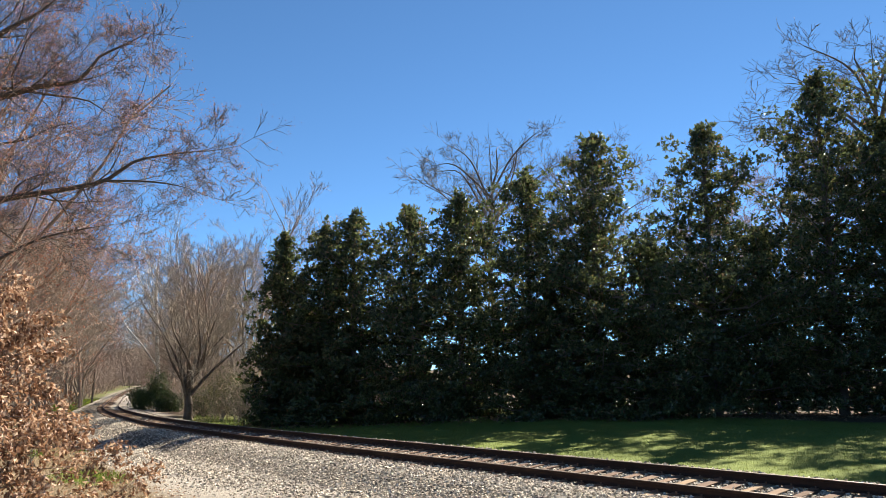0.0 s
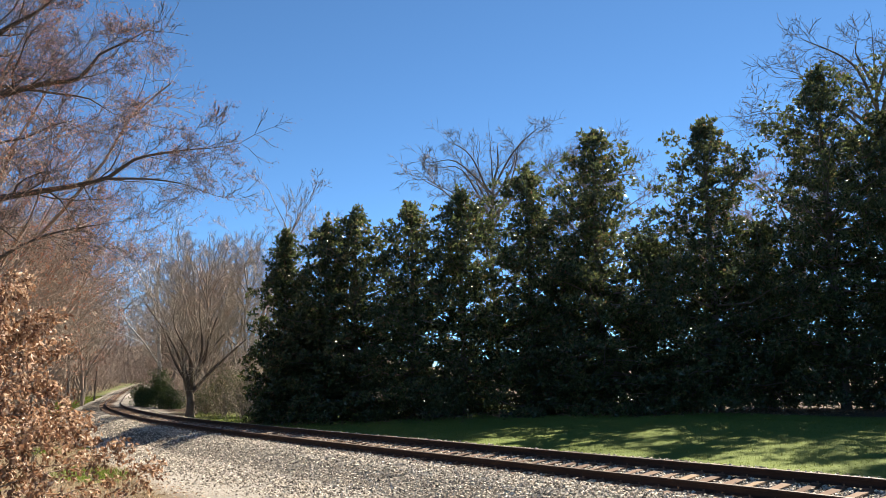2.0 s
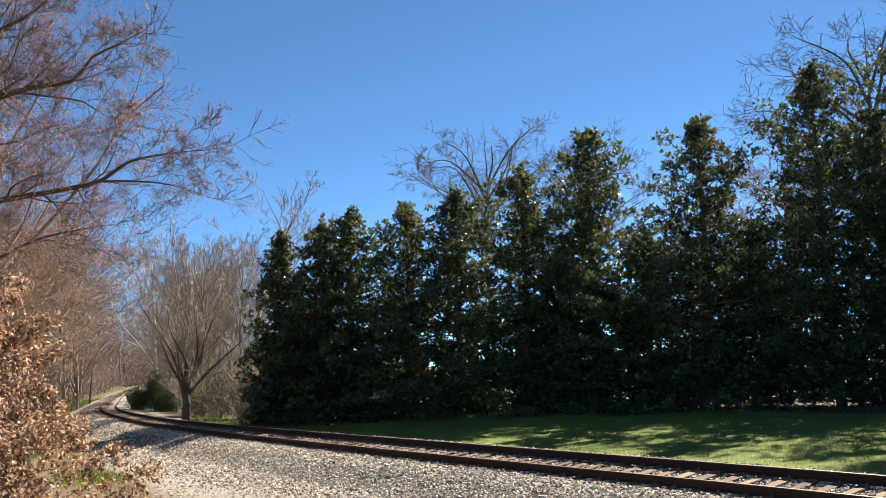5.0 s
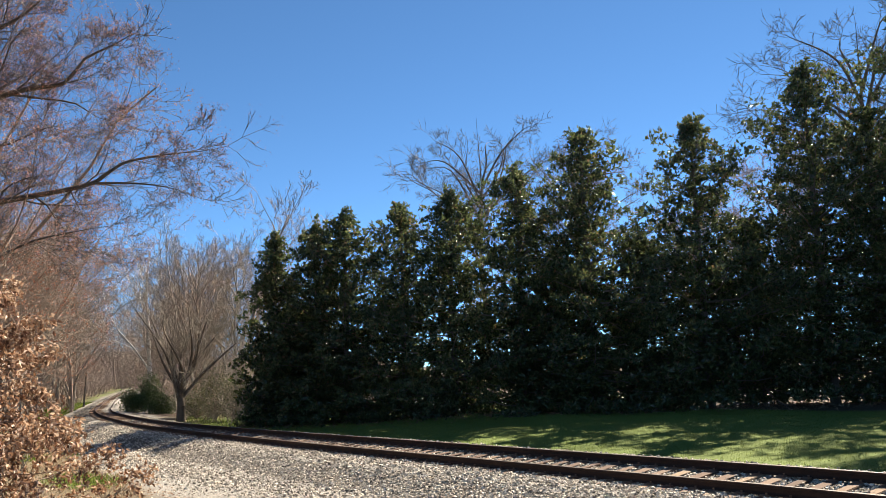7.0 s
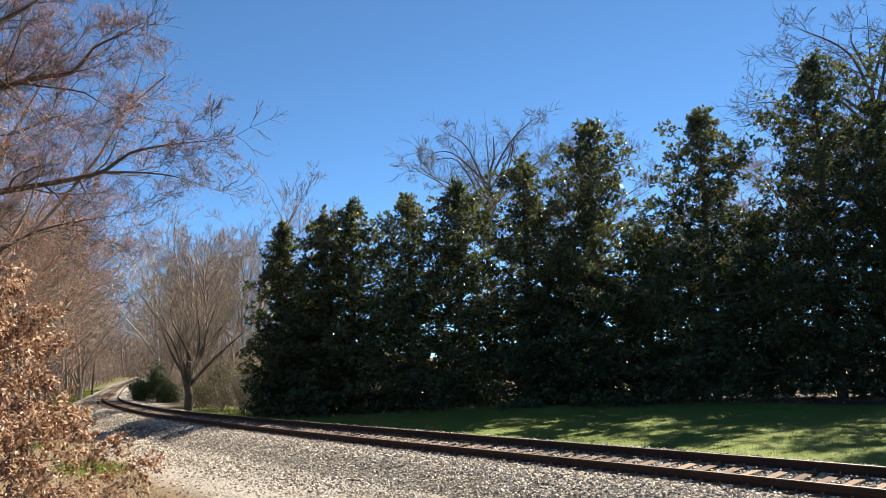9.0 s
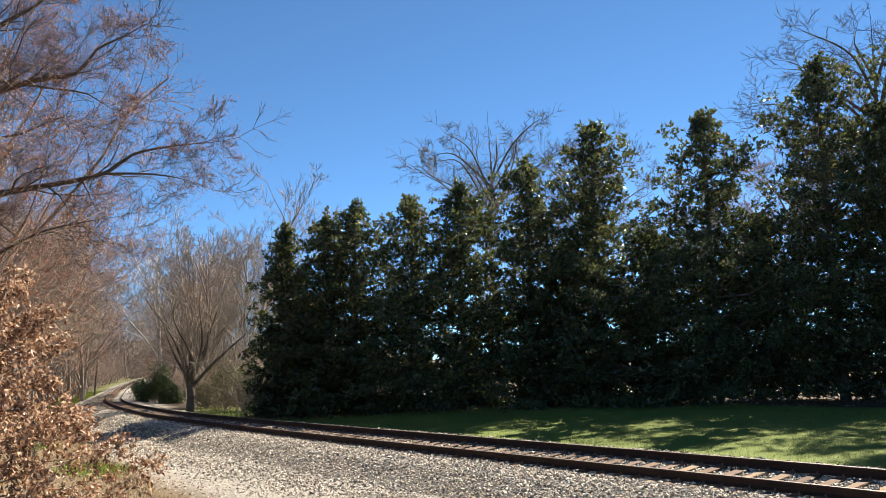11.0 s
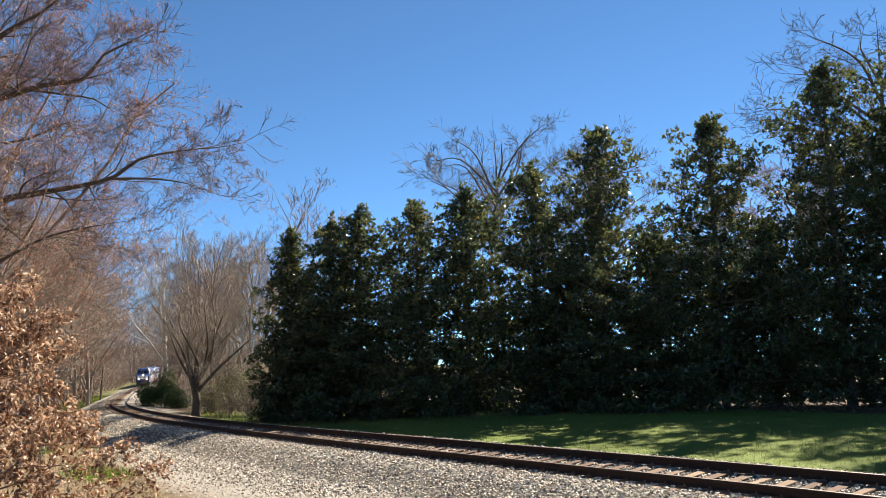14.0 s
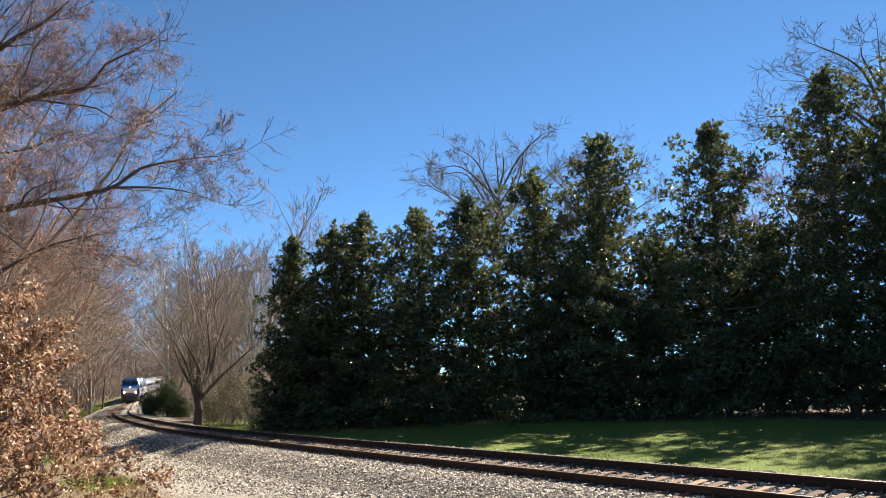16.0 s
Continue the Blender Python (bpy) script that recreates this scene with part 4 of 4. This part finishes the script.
# ---------------------------------------------------------------- dry-leaved oak beside the camera
def build_oak_sapling():
    rng = np.random.default_rng(5)
    x, y = -8.3, 15.2
    z0 = ground_z(x, y)
    ob = thing("oak_sapling", x, y, z0 - 0.05, label="young oak still holding its dry copper-brown leaves", category="sapling")
    segs, at, way = [], [], []
    for k in range(64):
        az = k * 2.4
        h = 0.15 + 4.5 * (k / 64) ** 1.1
        reach = (2.75 - 0.42 * h) * rng.uniform(0.7, 1.12) * (1.18 if math.cos(az) > 0.3 and h < 1.6 else 1)
        p = np.array([0.1 * math.sin(h), 0.1 * math.cos(h), h])
        d = np.array([math.cos(az), math.sin(az), 0.1])
        for i in range(7):
            d = d + rng.normal(0, 0.12, 3) + [0, 0, 0.015]
            d /= np.linalg.norm(d)
            q = p + d * reach / 7
            segs.append((*p, *q, 0.02 * (1 - i / 8), 0.02 * (1 - (i + 1) / 8)))
            for _ in range(3 + i // 2):
                w = rng.normal(0, 1, 3) + d
                w /= np.linalg.norm(w)
                e = q + w * rng.uniform(0.08, 0.36)
                segs.append((*q, *e, 0.006, 0.003))
                m = int(rng.integers(7, 14))
                at.append(e + rng.normal(0, 0.045, (m, 3)))
                way.append(rng.normal(0, 1, (m, 3)) + [0, 0, -0.7])
            p = q
    for i in range(10):
        segs.append((0.1 * math.sin(i * .46), 0.1 * math.cos(i * .46), i * 0.46, 0.1 * math.sin(i * .46 + .46), 0.1 * math.cos(i * .46 + .46), i * 0.46 + 0.46, 0.06 * (1 - i / 11), 0.06 * (1 - (i + 1) / 11)))
    part("stem", tubes("stem", segs, M_BARK_BROWN), ob)
    tagged(part("leaves", leaves("leaves", rng, np.concatenate(at), np.concatenate(way), 0.105, 0.052, M_OAKLEAF, 0.3, 0.3), ob, "curled dry copper-brown leaves"), kind="stuff")


build_oak_sapling()


# ---------------------------------------------------------------- small ground cover
def blades(name, seed, x, y, tall, mat, label, category):
    rng = np.random.default_rng(seed)
    at = np.stack([x, y, height(x, y) - 0.005], 1)
    way = rng.normal(0, 0.45, at.shape) + [0, 0, 1]
    tagged(new(name, leaves(name, rng, at, way, tall, tall * 0.22, mat, 0.2, 0.3)), label, category, kind="stuff")


def build_cover():
    rng = np.random.default_rng(8)
    s, n = rng.uniform(10, 62, 48000), rng.uniform(2.9, 24, 48000)
    p = on_line(s, n)
    ok = (p[:, 0] > -16) & (p[:, 0] < 26) & (p[:, 1] < 56)
    blades("lawn_grass", 1, p[ok, 0], p[ok, 1], 0.06, M_GRASS, "short green lawn grass", "grass")
    s = rng.uniform(16, 75, 26000)
    n = -(road_edge(s) + 0.2 + np.abs(rng.normal(0, 1.6, 26000)))
    keep = np.sin(s * 0.55 + 2.2) + 0.5 * np.sin(n * 2.1) + rng.normal(0, 0.25, len(s)) > 0.75
    thin_out = rng.uniform(0, 1, len(s)) < 0.35
    p = on_line(s[keep], n[keep])
    blades("verge_grass", 2, p[:, 0], p[:, 1], 0.10, M_GRASS, "patchy green grass on the verge", "grass")
    p = on_line(s[~keep & thin_out], n[~keep & thin_out] - 0.4)
    blades("dry_grass", 3, p[:, 0], p[:, 1], 0.10, M_STRAW, "dry straw-coloured grass on the verge", "grass")
    s = rng.uniform(100, 190, 9000)
    p = on_line(s, -rng.uniform(3.9, 8.0, 9000))
    blades("far_verge_grass", 4, p[:, 0], p[:, 1], 0.22, M_GRASS, "rough green grass beside the bend", "grass")
    s = rng.uniform(58, 88, 2600)
    p = on_line(s, rng.uniform(3.6, 6.6, 2600))
    blades("strip_grass", 5, p[:, 0], p[:, 1], 0.1, M_GRASS, "green grass at the foot of the wood", "grass")
    x, y = rng.uniform(-13, 28, 16000), rng.uniform(42, 58, 16000)
    keep = rng.uniform(0, 1, 16000) < np.exp(-((y - (50.6 - 0.2 * x)) / 3.0) ** 2)
    x, y = x[keep], y[keep]
    at = np.stack([x, y, height(x, y) + 0.02], 1)
    tagged(new("fallen_leaves", leaves("fallen_leaves", rng, at, rng.normal(0, 1, at.shape) * [1, 1, 0.25], 0.16, 0.08, M_LITTER)), "brown fallen magnolia leaves under the trees", "leaf litter", kind="stuff")
    x, y = rng.uniform(-12, -3.5, 2600), rng.uniform(14, 34, 2600)
    q, across = near_line(x, y)
    keep = -across > road_edge(q) - 0.4
    x, y = x[keep], y[keep]
    at = np.stack([x, y, height(x, y) + 0.012], 1)
    tagged(new("dry_leaf_litter", leaves("dry_leaf_litter", rng, at, rng.normal(0, 1, at.shape) * [1, 1, 0.3], 0.085, 0.045, M_OAKLEAF)), "dry brown oak leaves scattered on the soil", "leaf litter", kind="stuff")
    # pale drive behind the trees
    xs = np.arange(-6, 90, 2.0)
    v, f = [], []
    for i, x in enumerate(xs):
        for y in (64, 68, 73, 78):
            v.append((x, y, ground_z(x, y) + 0.06))
        if i:
            f += [((i - 1) * 4 + k, i * 4 + k, i * 4 + k + 1, (i - 1) * 4 + k + 1) for k in range(3)]
    tagged(new("road", mesh_of("road", v, f, M_ROAD)), "sunlit pale concrete drive beyond the trees", "road", kind="structure")


build_cover()


# ---------------------------------------------------------------- post and log by the line
def build_post():
    x, y = -54.4, 130.0
    ob = thing("wooden_post", x, y, ground_z(x, y) - 0.1, label="weathered grey wooden post beside the railway", category="post")
    part("shaft", tubes("shaft", [(0, 0, 0, 0.12, 0, 2.6, 0.15, 0.135), (0.12, 0, 2.6, 0.3, 0, 5.2, 0.135, 0.12)], M_BARK_MID), ob)
    part("cap", box("cap", 0.3, 0.3, 0.06, (0.3, 0, 5.2), M_BARK_MID, 0.02), ob)


def build_log():
    x, y = -20.6, 64.5
    rng = np.random.default_rng(3)
    ob = thing("fallen_log", x, y, ground_z(x, y) + 0.1, 25, label="short weathered fallen log on the grass", category="log")
    pts = [(-1.4, 0, 0.0), (-0.5, 0.06, 0.02), (0.5, 0.0, 0.0), (1.4, 0.1, 0.03)]
    part("trunk", tubes("trunk", [(*a, *b, 0.15, 0.13) for a, b in zip(pts[:-1], pts[1:])], M_BARK_GREY), ob)
    part("stub", tubes("stub", [(0.5, 0, 0.05, 0.75, 0.1, 0.4, 0.05, 0.03)], M_BARK_GREY), ob)


build_post()
build_log()


# ---------------------------------------------------------------- train
def front_s(t):
    """Where the train's nose is along the line, in metres."""
    return S_NOSE - SPEED * (t - 16.0)


S_NOSE, SPEED = float(np.interp(151.5, LINE[:, 1], ARC)), 30.5
CARS = []


def bogie(parent, at, wheels):
    ob = part("bogie", box("bogie", 2.3, 3.6 if wheels == 2 else 4.2, 0.5, (0, 0, 0.62), M_BLACK, 0.06), parent)
    ob.location = (0, at, 0)
    for side in (-0.72, 0.72):
        for k in range(wheels):
            part("wheel", cyl("wheel", 0.5, 0.13, (side, (k - (wheels - 1) / 2) * 2.6, 0.5), "x", M_BLACK), ob)


def section_body(name, length, sec, mat, y0=0.0, z_bottom=1.0):
    """A long hull with the given half cross-section of (x, z)."""
    full = [(x, z) for x, z in sec] + [(-x, z) for x, z in reversed(sec)]
    v = [(x, y0 + e * length / 2, z) for e in (-1, 1) for x, z in full]
    k = len(full)
    f = [tuple(range(k)), tuple(range(2 * k - 1, k - 1, -1))] + [(i, i + k, (i + 1) % k + k, (i + 1) % k) for i in range(k)]
    bm = bmesh.new()
    vs = [bm.verts.new(q) for q in v]
    for q in f:
        bm.faces.new([vs[i] for i in q])
    return bm_mesh(name, bm, mat)


def locomotive(lead):
    """Nose towards +Y, origin at the middle on the rail tops."""
    ob = thing("locomotive", 0, 0, 0, label="blue and silver diesel passenger locomotive on the track", category="locomotive", group="train")
    half = [(1.5, 1.05), (1.53, 1.3), (1.53, 3.1), (1.42, 3.6), (1.05, 4.1), (0.6, 4.32), (0.0, 4.36)]
    body = part("body", section_body("body", 17.6, half[:-1], M_SILVER, -1.6), ob, "silver hull")
    part("roof", section_body("roof", 17.5, [(1.5, 3.3), (1.44, 3.62), (1.07, 4.13), (0.62, 4.35)], M_BLUE, -1.6), ob, "blue roof")
    # raked nose
    bm = bmesh.new()
    prof = [(7.2, 1.0), (10.35, 1.0), (10.45, 1.5), (10.3, 2.55), (9.5, 2.95), (8.55, 4.05), (8.2, 4.33), (7.2, 4.35)]
    rows = []
    for x, sy, sz in ((-1.53, 0.0, 0.94), (-1.1, 0.12, 1.0), (1.1, 0.12, 1.0), (1.53, 0.0, 0.94)):
        rows.append([bm.verts.new((x * (0.97 if z > 4 else 1), y + (sy if y > 8 else 0), z * (sz if z > 3.5 else 1))) for y, z in prof])
    for a, b in zip(rows[:-1], rows[1:]):
        for i in range(len(prof)):
            j = (i + 1) % len(prof)
            bm.faces.new((a[i], a[j], b[j], b[i]))
    bm.faces.new(rows[0][::-1])
    bm.faces.new(rows[-1])
    nose = part("nose", bm_mesh("nose", bm, M_BLUE), ob, "raked blue nose")
    for x in (-0.68, 0.68):
        w = part("windscreen", box("windscreen", 1.1, 0.06, 0.72, (0, 0, 0), M_GLASS, 0.02), nose)
        w.matrix_basis = pose(x, 9.2, 3.52, 41, 0, 0)
    part("nose_panel", box("nose_panel", 2.4, 0.08, 0.95, (0, 10.5, 1.95), M_WHITE, 0.03), nose, "white band on the nose")
    part("stripe", box("stripe", 2.5, 0.07, 0.16, (0, 10.55, 1.5), M_RED, 0.02), nose, "red stripe")
    part("stripe", box("stripe", 2.6, 0.07, 0.12, (0, 10.545, 2.5), M_WHITE, 0.02), nose, "white stripe")
    for x in (-0.95, 0.95):
        part("headlight", cyl("headlight", 0.13, 0.12, (x, 10.56, 1.75), "y", M_GLOW if lead else M_WHITE), nose, "glowing headlight" if lead else "unlit headlight")
    part("headlight", cyl("headlight", 0.13, 0.12, (0, 10.4, 2.68), "y", M_GLOW if lead else M_WHITE), nose, "glowing headlight" if lead else "unlit headlight")
    part("pilot", box("pilot", 2.9, 0.5, 0.85, (0, 10.2, 0.62), M_BLACK, 0.08), ob, "black pilot plate")
    part("underframe", box("underframe", 2.7, 17.5, 0.35, (0, -0.6, 0.95), M_BLACK, 0.04), ob)
    part("fuel_tank", box("fuel_tank", 2.5, 5.0, 0.7, (0, 0, 0.6), M_BLACK, 0.1), ob)
    for x in (-1.545, 1.545):
        part("cab_window", box("cab_window", 0.04, 1.0, 0.8, (x, 7.0, 3.0), M_GLASS, 0.01), ob)
        part("cab_door", box("cab_door", 0.03, 0.8, 2.0, (x, 5.4, 2.3), M_BLUE, 0.01), ob)
        part("side_stripe", box("side_stripe", 0.03, 17.0, 0.12, (x, -1.6, 1.5), M_RED, 0.005), ob, "red side stripe")
        for k in range(5):
            part("grille", box("grille", 0.04, 1.6, 0.7, (x, 2.6 - k * 2.4, 2.9), M_BLACK, 0.01), ob)
    bogie(ob, 6.6, 2)
    bogie(ob, -6.6, 2)
    CARS.append((ob, 21.0))


def coach():
    ob = thing("passenger_coach", 0, 0, 0, label="silver stainless-steel passenger coach with a dark window band", category="railway coach", group="train")
    part("body", section_body("body", 25.6, [(1.45, 0.95), (1.55, 1.5), (1.58, 2.3), (1.5, 3.1), (1.2, 3.65), (0.6, 3.88)], M_STEEL), ob, "stainless-steel hull")
    for x in (-1.56, 1.56):
        for k in range(9):
            part("window", box("window", 0.07, 1.75, 0.62, (x, -9.6 + k * 2.4, 2.55), M_GLASS, 0.02), ob)
        part("stripe", box("stripe", 0.06, 25.2, 0.3, (x, 0, 2.02), M_BLUE, 0.01), ob, "blue stripe")
    part("underframe", box("underframe", 2.6, 20.0, 0.4, (0, 0, 0.85), M_BLACK, 0.05), ob)
    for e in (-12.95, 12.95):
        part("vestibule", box("vestibule", 1.2, 0.5, 2.3, (0, e, 2.2), M_BLACK, 0.05), ob)
    bogie(ob, 9.0, 2)
    bogie(ob, -9.0, 2)
    CARS.append((ob, 26.0))


locomotive(True)
locomotive(False)
for _ in range(5):
    coach()


def motions():
    times = [0.5 * k for k in range(33)]
    back = 0.0
    for ob, length in CARS:
        rows = []
        for t in times:
            s = front_s(t) + back + length / 2
            a, b = on_line(s - length * 0.32), on_line(s + length * 0.32)
            c, d = (a + b) / 2, a - b
            rows.append((t, Matrix.Translation(c) @ pose(0, 0, 0, math.degrees(math.atan2(d[2], math.hypot(d[0], d[1]))), 0, math.degrees(math.atan2(-d[0], d[1])))))
        walk(ob, rows)
        back += length + 0.3


motions()
